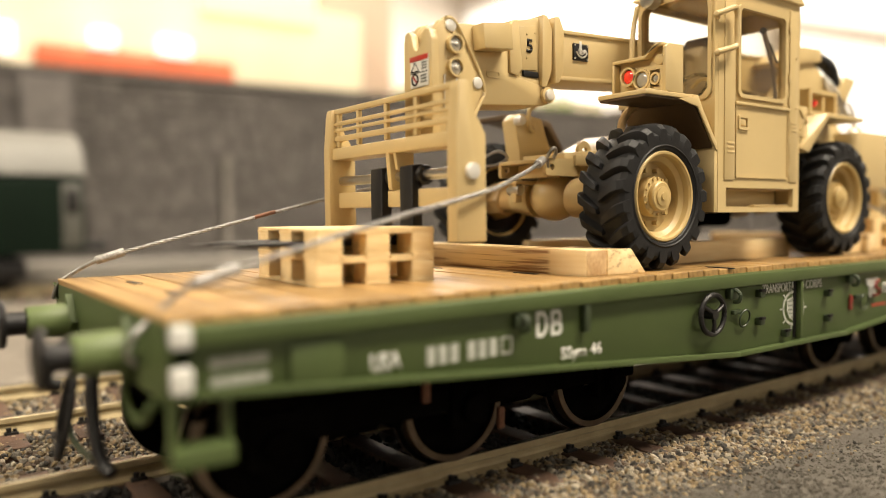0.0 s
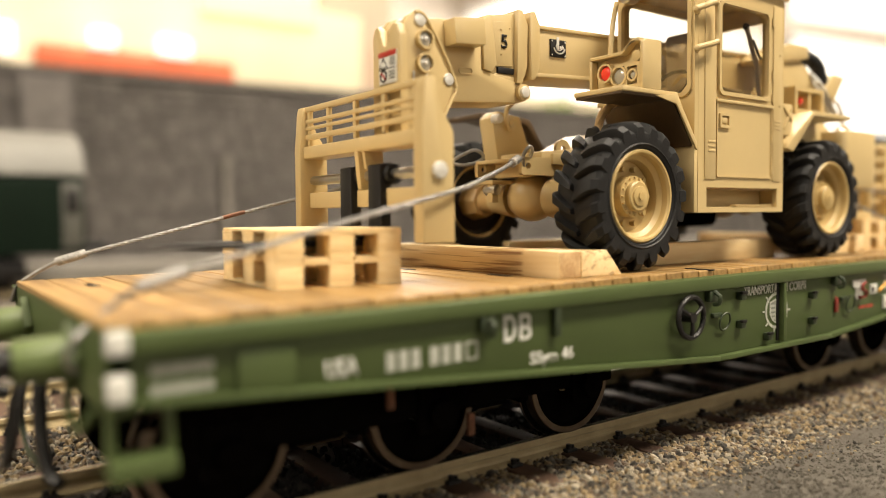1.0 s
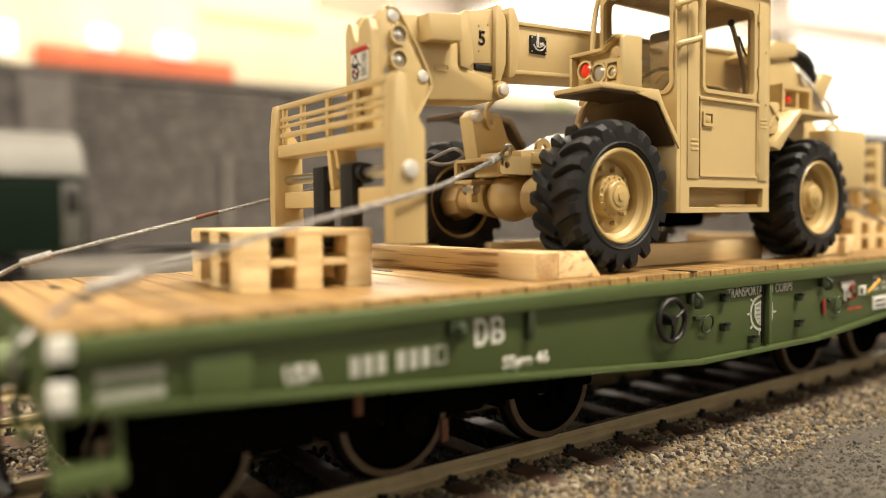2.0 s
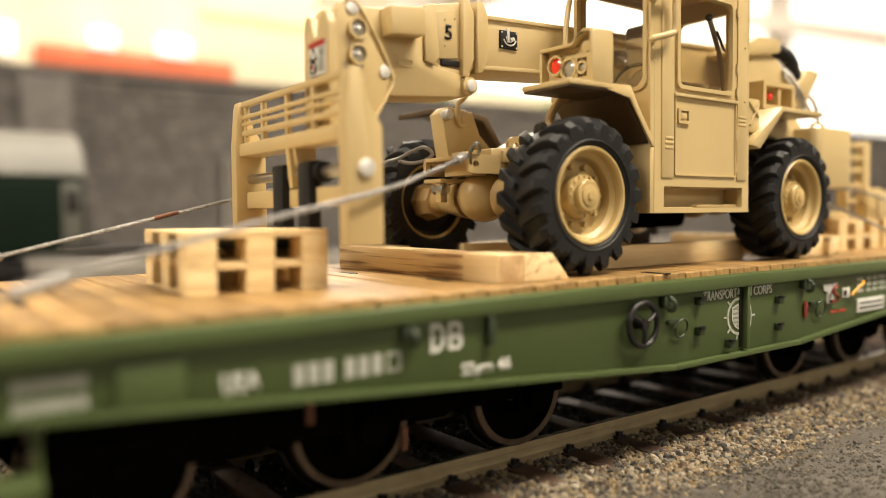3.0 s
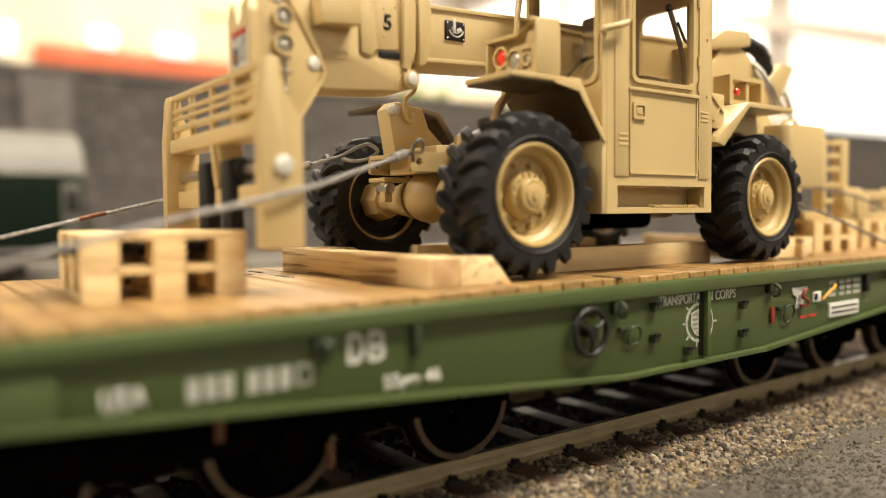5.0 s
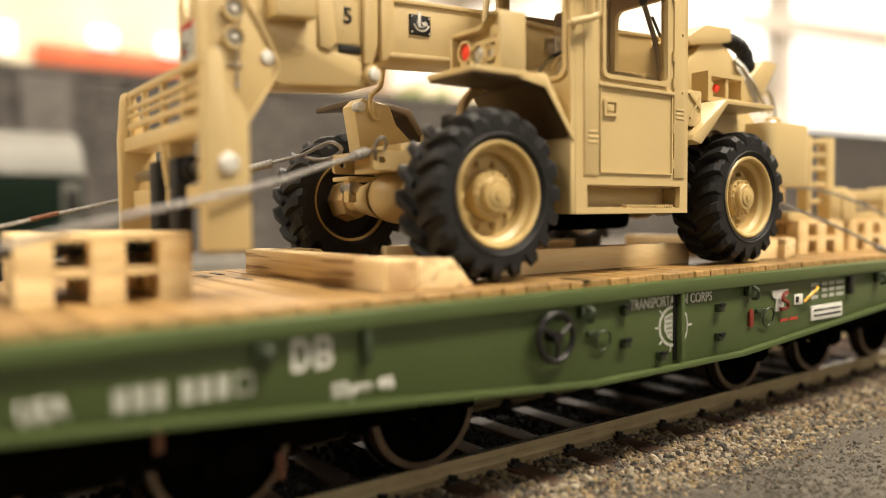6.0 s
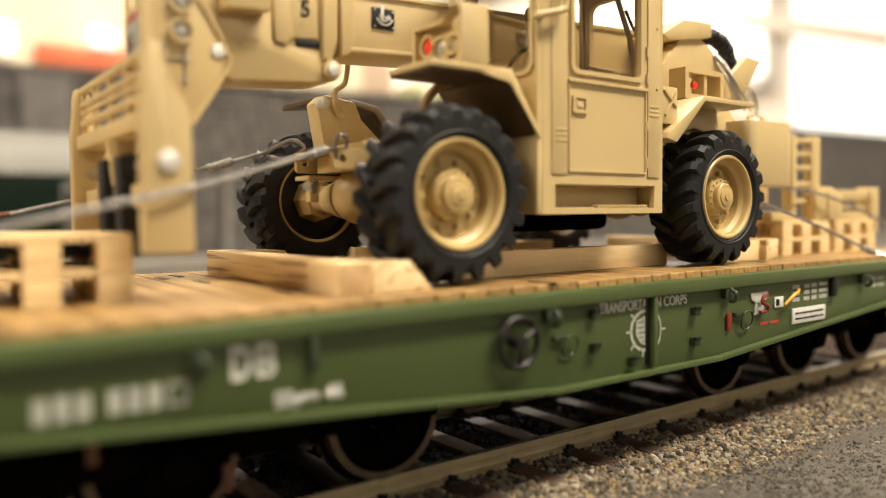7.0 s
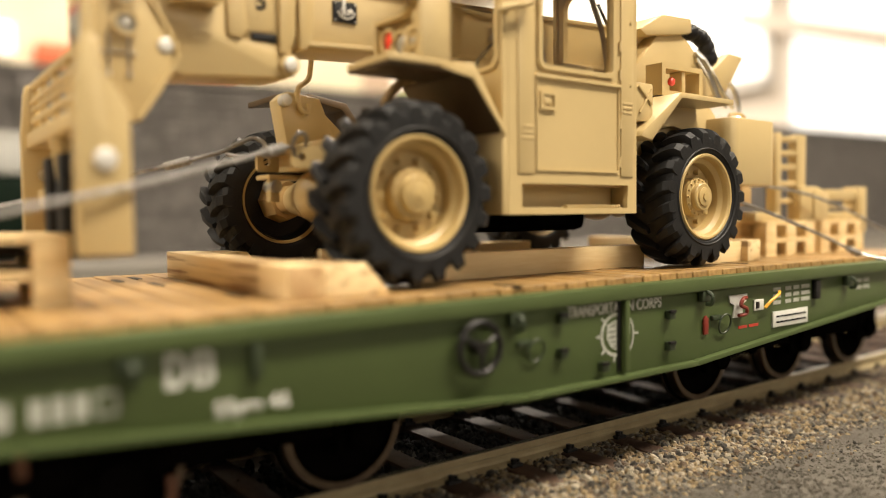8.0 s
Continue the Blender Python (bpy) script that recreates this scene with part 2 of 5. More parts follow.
def solo(name, bm, mat, base, label, category, group="", kind="", rides=False, smooth=True):
    ob = new(name, to_mesh(name, bm, mat, Vector(base), smooth))
    ob.location = W(*base)
    BASE[ob] = Vector(base)
    if rides:
        RIDERS.append(ob)
    return tagged(ob, label, category, group, kind)


def box(x0, x1, y0, y1, z0, z1, r=1.0, bm=None, seg=2):
    b = bmesh.new()
    bmesh.ops.create_cube(b, size=1)
    for v in b.verts:
        v.co = Vector(((x0 + x1) / 2 + v.co.x * (x1 - x0), (y0 + y1) / 2 + v.co.y * (y1 - y0), (z0 + z1) / 2 + v.co.z * (z1 - z0)))
    if r:
        r = min(r, 0.45 * min(abs(x1 - x0), abs(y1 - y0), abs(z1 - z0)))
        bmesh.ops.bevel(b, geom=b.edges[:], offset=r, segments=seg, affect="EDGES", profile=0.5)
    return join(bm, b)


def join(bm, b):
    if bm is None:
        return b
    me = bpy.data.meshes.new("tmp")
    b.to_mesh(me)
    b.free()
    bm.from_mesh(me)
    bpy.data.meshes.remove(me)
    return bm


def prism(pts, axis, a0, a1, r=0.8, bm=None):
    """A flat outline drawn in the two other axes and pulled along axis from a0 to a1."""
    b = bmesh.new()
    def P(u, v, a):
        return {"x": (a, u, v), "y": (u, a, v), "z": (u, v, a)}[axis]
    f = b.faces.new([b.verts.new(P(u, v, a0)) for u, v in pts])
    g = bmesh.ops.extrude_face_region(b, geom=[f])
    d = {"x": (a1 - a0, 0, 0), "y": (0, a1 - a0, 0), "z": (0, 0, a1 - a0)}[axis]
    bmesh.ops.translate(b, verts=[v for v in g["geom"] if isinstance(v, bmesh.types.BMVert)], vec=d)
    bmesh.ops.recalc_face_normals(b, faces=b.faces)
    if r:
        bmesh.ops.bevel(b, geom=b.edges[:], offset=r, segments=2, affect="EDGES", profile=0.5, clamp_overlap=True)
    return join(bm, b)


def holed(outer, hole, axis, a0, a1, bm=None):
    """A plate with one opening: outer and hole are outlines with as many points each."""
    b = bmesh.new()
    def P(u, v, a):
        return {"x": (a, u, v), "y": (u, a, v), "z": (u, v, a)}[axis]
    rings = [[b.verts.new(P(u, v, a)) for u, v in o] for a in (a0, a1) for o in (outer, hole)]
    n = len(outer)
    for i in range(n):
        j = (i + 1) % n
        b.faces.new((rings[0][i], rings[0][j], rings[1][j], rings[1][i]))
        b.faces.new((rings[2][i], rings[3][i], rings[3][j], rings[2][j]))
        b.faces.new((rings[0][i], rings[2][i], rings[2][j], rings[0][j]))
        b.faces.new((rings[1][i], rings[1][j], rings[3][j], rings[3][i]))
    return join(bm, b)


def round_rect(u0, u1, v0, v1, r, n=4):
    out = []
    for cu, cv, a in ((u1 - r, v1 - r, 0), (u0 + r, v1 - r, 90), (u0 + r, v0 + r, 180), (u1 - r, v0 + r, 270)):
        for i in range(n + 1):
            t = radians(a + 90 * i / n)
            out.append((cu + r * math.cos(t), cv + r * math.sin(t)))
    return out


def cyl(p0, p1, r, seg=20, bm=None, r1=None, bev=0.0):
    p0, p1 = Vector(p0), Vector(p1)
    d = p1 - p0
    b = bmesh.new()
    bmesh.ops.create_cone(b, cap_ends=True, segments=seg, radius1=r, radius2=r if r1 is None else r1, depth=d.length)
    if bev:
        bmesh.ops.bevel(b, geom=[e for e in b.edges if len(e.link_faces) == 2 and max(len(f.verts) for f in e.link_faces) > 4],
                        offset=bev, segments=2, affect="EDGES", profile=0.5)
    m = Matrix.Translation((p0 + p1) / 2) @ d.to_track_quat("Z", "Y").to_matrix().to_4x4()
    bmesh.ops.transform(b, matrix=m, verts=b.verts)
    return join(bm, b)


def tube(points, r, seg=8, bm=None, closed=False):
    pts = [Vector(p) for p in points]
    b = bmesh.new()
    rings = []
    n = len(pts)
    up = Vector((0.13, 0.31, 0.94))
    for i, p in enumerate(pts):
        a = pts[(i - 1) % n] if (closed or i) else p
        c = pts[(i + 1) % n] if (closed or i < n - 1) else p
        d = (c - a).normalized()
        s = d.cross(up).normalized()
        t = s.cross(d)
        rings.append([b.verts.new(p + r * (math.cos(k * math.tau / seg) * s + math.sin(k * math.tau / seg) * t)) for k in range(seg)])
    for i in range(n if closed else n - 1):
        q, w = rings[i], rings[(i + 1) % n]
        for k in range(seg):
            b.faces.new((q[k], q[(k + 1) % seg], w[(k + 1) % seg], w[k]))
    if not closed:
        b.faces.new(rings[0][::-1])
        b.faces.new(rings[-1])
    return join(bm, b)


def smooth_path(pts, k=6):
    pts = [Vector(p) for p in pts]
    out = []
    for i in range(len(pts) - 1):
        a, b, c, d = pts[max(i - 1, 0)], pts[i], pts[i + 1], pts[min(i + 2, len(pts) - 1)]
        for j in range(k):
            t = j / k
            out.append(0.5 * (2 * b + (c - a) * t + (2 * a - 5 * b + 4 * c - d) * t * t + (3 * b - a - 3 * c + d) * t ** 3))
    out.append(pts[-1])
    return out


def lathe(profile, centre, axis="y", seg=40, bm=None):
    """profile: (radius, offset along the axis) rows, closed on itself."""
    b = bmesh.new()
    c = Vector(centre)
    rings = []
    for k in range(seg):
        a = math.tau * k / seg
        ring = []
        for r, o in profile:
            u, v = r * math.cos(a), r * math.sin(a)
            ring.append(b.verts.new(c + Vector({"y": (u, o, v), "x": (o, u, v), "z": (u, v, o)}[axis])))
        rings.append(ring)
    n = len(profile)
    for k in range(seg):
        q, w = rings[k], rings[(k + 1) % seg]
        for i in range(n):
            j = (i + 1) % n
            if profile[i][0] < 1e-6 and profile[j][0] < 1e-6:
                continue
            b.faces.new((q[i], q[j], w[j], w[i]))
    bmesh.ops.remove_doubles(b, verts=b.verts, dist=1e-5)
    return join(bm, b)


def ball(centre, rx, ry=None, rz=None, bm=None, sub=3):
    b = bmesh.new()
    bmesh.ops.create_icosphere(b, subdivisions=sub, radius=1)
    for v in b.verts:
        v.co = Vector(centre) + Vector((v.co.x * rx, v.co.y * (ry or rx), v.co.z * (rz or rx)))
    return join(bm, b)


def text_bm(body, height, x, y, z, width=None, bold=0.0):
    """Letters standing on a face that looks towards -y; x, z is their lower corner."""
    cu = bpy.data.curves.new("lettering", "FONT")
    cu.body, cu.size, cu.extrude, cu.offset = body, 1.0, 0.0, bold
    ob = new("lettering", cu)
    dg = bpy.context.evaluated_depsgraph_get()
    me = bpy.data.meshes.new_from_object(ob.evaluated_get(dg))
    bpy.data.objects.remove(ob)
    b = bmesh.new()
    b.from_mesh(me)
    bpy.data.meshes.remove(me)
    us, vs = [v.co.x for v in b.verts], [v.co.y for v in b.verts]
    u0, u1, v0, v1 = min(us), max(us), min(vs), max(vs)
    sx = (width / (u1 - u0)) if width else height / (v1 - v0)
    sz = height / (v1 - v0)
    for v in b.verts:
        v.co = Vector((x + (v.co.x - u0) * sx, y, z + (v.co.y - v0) * sz))
    g = bmesh.ops.extrude_face_region(b, geom=b.faces[:])
    bmesh.ops.translate(b, verts=[v for v in g["geom"] if isinstance(v, bmesh.types.BMVert)], vec=(0, 0.5, 0))
    return b

# ---- room and layout ----
def room():
    x0, x1, y0, y1, zf, zc = -2.2, 3.4, -2.0, 4.2, -1.0, 1.75
    def slab(name, a, b, mat, label, cat):
        bm = bmesh.new()
        bmesh.ops.create_cube(bm, size=1)
        for v in bm.verts:
            v.co = Vector([(a[i] + b[i]) / 2 + v.co[i] * (b[i] - a[i]) for i in range(3)])
        me = bpy.data.meshes.new(name)
        bm.to_mesh(me)
        bm.free()
        me.materials.append(mat)
        return tagged(new(name, me), label, cat, kind="structure")
    # unseen floor, kept dark to cut light bounced from below
    slab("floor", (x0, y0, zf - 0.1), (x1, y1, zf), FLOOR, "grey floor of the hobby room", "floor")
    slab("ceiling", (x0, y0, zc), (x1, y1, zc + 0.1), CEIL, "white ceiling of the hobby room", "ceiling")
    slab("wall_north", (x0, y1, zf), (x1, y1 + 0.1, zc), ROOM, "cream painted long wall of the room", "wall")
    slab("wall_south", (x0, y0 - 0.1, zf), (x1, y0, zc), LOWFILL, "unseen wall kept dark to cut fill light", "wall")
    # added glowing pane, out of view, for low light from behind the viewer
    slab("window_4", (0.0, y0 - 0.001, 0.5), (0.8, y0 + 0.02, 0.95), SKYGLOW, "unseen glowing pane added as a small window", "window")
    slab("wall_west", (x0 - 0.1, y0 - 0.1, zf), (x0, y1 + 0.1, zc), LOWFILL, "unseen side wall kept dark to cut fill light", "wall")
    slab("wall_east", (x1, y0 - 0.1, zf), (x1 + 0.1, y1 + 0.1, zc), ROOM, "cream painted end wall of the room", "wall")


room()
GZ = -216.0


def ground():
    bm = bmesh.new()
    nx, ny = 60, 50
    X = [-2600 + 12600 * i / nx for i in range(nx + 1)]
    Y = [-900 + 7200 * j / ny for j in range(ny + 1)]
    grid = [[bm.verts.new((x, y, GZ)) for y in Y] for x in X]
    for i in range(nx):
        for j in range(ny):
            bm.faces.new((grid[i][j], grid[i + 1][j], grid[i + 1][j + 1], grid[i][j + 1]))
    solo("ground", bm, EARTH, (0, 0, GZ), "grey-brown scenic ground of the model layout", "ground", kind="structure")


ground()


def road():
    bm = bmesh.new()
    n, m = 220, 40
    rows = []
    for i in range(n + 1):
        x = -300 + 2600 * i / n
        edge = 362 + 10 * noise.noise(Vector((x * 0.012, 3.1, 0))) + 6 * noise.noise(Vector((x * 0.05, 7.7, 0))) + 0.02 * (x - 400)
        row = []
        for j in range(m + 1):
            y = edge - (edge + 300) * (j / m) ** 1.6
            z = -211 + 2.2 * noise.noise(Vector((x * 0.01, y * 0.01, 0))) + 1.0 * noise.noise(Vector((x * 0.09, y * 0.09, 5)))
            if j == 0:
                z = GZ - 2
            row.append(bm.verts.new((x, y, z)))
        rows.append(row)
    for i in range(n):
        for j in range(m):
            bm.faces.new((rows[i][j], rows[i][j + 1], rows[i + 1][j + 1], rows[i + 1][j]))
    solo("road", bm, ROAD, (400, 200, GZ), "sandy grey service road beside the ballast", "road", kind="structure")


road()


def rail_outline(yc):
    return [(yc - 7.5, -205), (yc + 7.5, -205), (yc + 7.5, -203.2), (yc + 2.2, -200.8), (yc + 1.6, -199), (yc + 1.6, -195.4), (yc + 3.8, -194), (yc + 3.8, -189.9),
            (yc + 3.0, -189), (yc - 3.0, -189), (yc - 3.8, -189.9), (yc - 3.8, -194), (yc - 1.6, -195.4), (yc - 1.6, -199), (yc - 2.2, -200.8), (yc - 7.5, -203.2)]


HALF = 77.0      # half the distance between the rails' centre lines
PITCH_X = 62.7   # from sleeper to sleeper


def track(yc, x0, x1, label):
    t = thing("railway_track", ((x0 + x1) / 2, yc, GZ), label, "railway track", "model railway tracks", kind="structure")
    for s in (-1, 1):
        y = yc + s * HALF
        r = part("rail", prism(rail_outline(y), "x", x0, x1, 0), RAIL, t, "brown weathered steel rail", smooth=False)
        part("rail_head", prism([(y - 2.7, -189.02), (y + 2.7, -189.02), (y + 2.7, -188.7), (y - 2.7, -188.7)], "x", x0, x1, 0), RAILTOP, r, smooth=False)
    sl = to_mesh("sleeper", box(-10.5, 10.5, -138, 138, -12, 1.6, 1.4), SLEEPER, Vector((0, 0, 0)), True)
    cb = box(-6, 6, -12.5, -6, -1, 4.0, 0.8)
    box(-6, 6, 6, 12.5, -1, 4.0, 0.8, cb)
    cyl((-2, -9.5, 3), (-2, -9.5, 8.0), 2.4, 8, cb)
    cyl((3, -8.4, 3), (3, -8.4, 6.5), 1.8, 8, cb)
    cyl((0, 9.5, 3), (0, 9.5, 7.5), 2.4, 8, cb)
    cl = to_mesh("rail_clip", cb, BLACK, Vector((0, 0, 0)), True)
    x = math.ceil((x0 + 20 - 25.7) / PITCH_X) * PITCH_X + 25.7
    while x < x1 - 20:
        for nm, me, ys in (("sleeper", sl, (0,)), ("rail_clip", cl, (-HALF, HALF))):
            for y in ys:
                o = new(nm, me)
                o.parent = t
                o.location = (Vector((x, yc + y, -205.2)) - BASE[t]) * U
                o.rotation_euler = (0, 0, random.uniform(-0.02, 0.02))
        x += PITCH_X
    return t


TY = 537.5       # centre line of the track that the train is on
track(TY, -500, 2600, "brown rails on dark wooden sleepers in gravel ballast")
track(895, -700, 3200, "brown rails of the neighbouring track on dark sleepers")
track(2330, -1500, 3200, "brown rails below the parked dark green coach")


def ballast():
    """Loose stones in one mesh: twelve rough shapes, strewn at random."""
    rng = np.random.default_rng(4)
    shapes = []
    for k in range(12):
        b = bmesh.new()
        bmesh.ops.create_icosphere(b, subdivisions=1, radius=1)
        co = np.array([v.co[:] for v in b.verts])
        co *= (1 + rng.uniform(-0.28, 0.22, (len(co), 1))) * rng.uniform(0.6, 1.25, (1, 3))
        shapes.append((co, np.array([[v.index for v in f.verts] for f in b.faces])))
        b.free()
    def strew(n, fx, fy, fz, s0, s1):
        V, F, o = [], [], 0
        xs, ys = fx(n), fy(n)
        for i in range(n):
            co, fa = shapes[rng.integers(12)]
            q = Euler(rng.uniform(0, 6.28, 3)).to_matrix()
            s = s0 + (s1 - s0) * rng.random() ** 2
            p = (co * s) @ np.array(q) + (xs[i], ys[i], fz(xs[i], ys[i]) + rng.uniform(-1.0, 1.6))
            V.append(p)
            F.append(fa + o)
            o += len(co)
        return np.concatenate(V), np.concatenate(F)
    def lay(name, label, V, F, base, mat=STONE):
        me = bpy.data.meshes.new(name)
        me.from_pydata(((V - np.array(base)) * U).tolist(), [], F.tolist())
        me.materials.append(mat)
        ob = new(name, me)
        ob.location = W(*base)
        tagged(ob, label, "ballast", kind="stuff")
    def top(x, y):
        d = abs(y - TY)
        s = abs((x - 25.7 + PITCH_X / 2) % PITCH_X - PITCH_X / 2)
        if s < 12.5 and d < 143:
            return -208.6 if d < 128 else -206.4
        return -206.4 if d < 142 else max(-207.0 - (d - 142) * 0.18, -213)
    u = rng.uniform
    V, F = strew(34000, lambda n: u(180, 1250, n), lambda n: 466 - 122 * u(0, 1, n) ** 0.9 + u(-6, 6, n), top, 1.2, 4.0)
    lay("ballast", "loose beige and grey gravel between rail and road", V, F, (600, 420, GZ))
    V, F = strew(24000, lambda n: u(-80, 1000, n), lambda n: u(624, 1060, n), lambda x, y: -206.6, 1.6, 3.8)
    lay("ballast", "loose pale gravel between the two tracks", V, F, (400, 780, GZ))
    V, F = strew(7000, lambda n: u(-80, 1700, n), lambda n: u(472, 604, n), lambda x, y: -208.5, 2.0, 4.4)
    lay("ballast", "gravel between the rails, darkened for the shade under the wagon", V, F, (700, 537, GZ), SHADESTONE)
    V, F = strew(7000, lambda n: u(1250, 2600, n), lambda n: u(370, 480, n), top, 1.6, 4.5)
    lay("ballast", "loose gravel along the outer trackbed", V, F, (2000, 430, GZ))
    V, F = strew(26000, lambda n: u(250, 1300, n), lambda n: 368 - 150 * u(0, 1, n) ** 1.3, lambda x, y: -211.8, 0.5, 1.9)
    lay("road_grit", "fine grit worked into the sandy road", V, F, (600, 300, GZ), ROAD)
    V, F = strew(1500, lambda n: u(250, 1400, n), lambda n: 370 - 60 * u(0, 1, n) ** 2, lambda x, y: -210.8, 0.7, 2.2)
    lay("ballast", "stray gravel at the edge of the road", V, F, (600, 340, GZ))


ballast()


def retaining_wall():
    """Long grey stone wall with a coping, and the higher ground that it holds."""
    yw, x0, x1, zt = 3000, -1600, 8600, 506
    t = thing("retaining_wall", (333, yw, GZ), "dark grey model stone retaining wall with coping", "wall", kind="structure")
    part("wall_core", box(x0, x1, yw + 8, yw + 60, GZ, zt, 0), MORTAR, t, smooth=False)
    part("coping", box(x0, x1, yw - 14, yw + 70, zt, zt + 24, 4), BRICKGREY, t, "weathered grey coping")
    bm = bmesh.new()
    rng = random.Random(2)
    z = GZ
    while z < zt - 5:
        h = 34
        x = x0 - rng.random() * 60
        while x < x1:
            w = rng.uniform(50, 105)
            d = rng.uniform(0, 7)
            y0, y1, a, b_, c, d_ = yw - d, yw + 10, x + 2, x + w - 2, z + 2, min(z + h - 2, zt)
            vs = [bm.verts.new(p) for p in ((a, y1, c), (b_, y1, c), (b_, y1, d_), (a, y1, d_), (a + 3, y0, c + 3), (b_ - 3, y0, c + 3), (b_ - 3, y0, d_ - 3), (a + 3, y0, d_ - 3))]
            for f in ((4, 5, 6, 7), (0, 1, 5, 4), (1, 2, 6, 5), (2, 3, 7, 6), (3, 0, 4, 7)):
                bm.faces.new([vs[i] for i in f])
            x += w
        z += h
    tagged(part("stone_courses", bm, BRICKGREY, t, "rough grey stone courses", smooth=False), kind="stuff")
    for px in (470, 4300):
        part("buttress", box(px - 80, px + 80, yw - 40, yw + 10, GZ, zt - 10, 5), BRICKGREY, t, "paler grey buttress")
    plat = solo("platform", box(-1500, 8000, 2620, 2955, GZ, -150, 5), PLATFORM, (333, 3000, GZ), "pale grey platform slab before the wall", "platform", kind="structure")
    upper = solo("upper_ground", box(-1600, 8600, yw + 72, 5600, zt - 60, zt - 4, 0), PLATFORM, (333, 3000, zt - 60), "raised grey ground above the retaining wall", "ground", kind="structure")
    for ob in (t, plat, upper):
        ob.rotation_euler = (0, 0, radians(-5.4))
    post = thing("lamp_post", (1078, 2890, -150), "pale slim model lamp post before the wall", "lamp post")
    part("mast", cyl((1078, 2890, -150), (1078, 2890, 215), 13, 12, None, 9), PLATFORM, post)
    part("head", box(1062, 1094, 2870, 2900, 210, 232, 4), PLATFORM, post)


retaining_wall()


def coach():
    x0, x1, y0, y1 = -2300, 430, 2190, 2470
    t = thing("passenger_coach", (-900, 2330, -189), "dark green model coach with pale grey roof, parked", "railway coach")
    prof = [(y0, -95), (y0, 90), (y0 + 8, 112), (y1 - 8, 112), (y1, 90), (y1, -95)]
    part("body", prism(prof, "x", x0, x1, 4), COACHGREEN, t)
    n = 10
    arc = [(y0 - 6 + (y1 - y0 + 12) * i / n, 108 + 125 * math.sin(math.pi * i / n) ** 0.55) for i in range(n + 1)]
    part("roof", prism(arc, "x", x0 - 6, x1 + 6, 14), COACHROOF, t, "pale grey domed roof")
    for dx in (330, 1000, 1650):
        d = part("door", box(x1 - dx + 272, x1 - dx + 322, y0 - 5, y0 + 5, -80, 92, 3), COACHGREY, t, "grey door with a window")
        part("pane", box(x1 - dx + 282, x1 - dx + 312, y0 - 7, y0 - 4, 10, 72, 3), BLACK, d)
    for i in range(9):
        part("window", box(x1 - 700 - i * 190, x1 - 570 - i * 190, y0 - 3, y0 + 4, 5, 75, 6), BLACK, t)
    for bx in (x1 - 330, x0 + 330):
        b = part("bogie", box(bx - 190, bx + 190, y0 + 20, y1 - 20, -160, -105, 8), BLACK, t)
        for wx in (-130, 130):
            part("wheel", lathe([(0.01, -70), (44, -70), (44, 70), (0.01, 70)], (bx + wx, 2330, -145), seg=24), WHEELSTEEL, b)
    part("buffer", cyl((x1, 2250, -80), (x1 + 60, 2250, -80), 14, 16), BLACK, t)


coach()


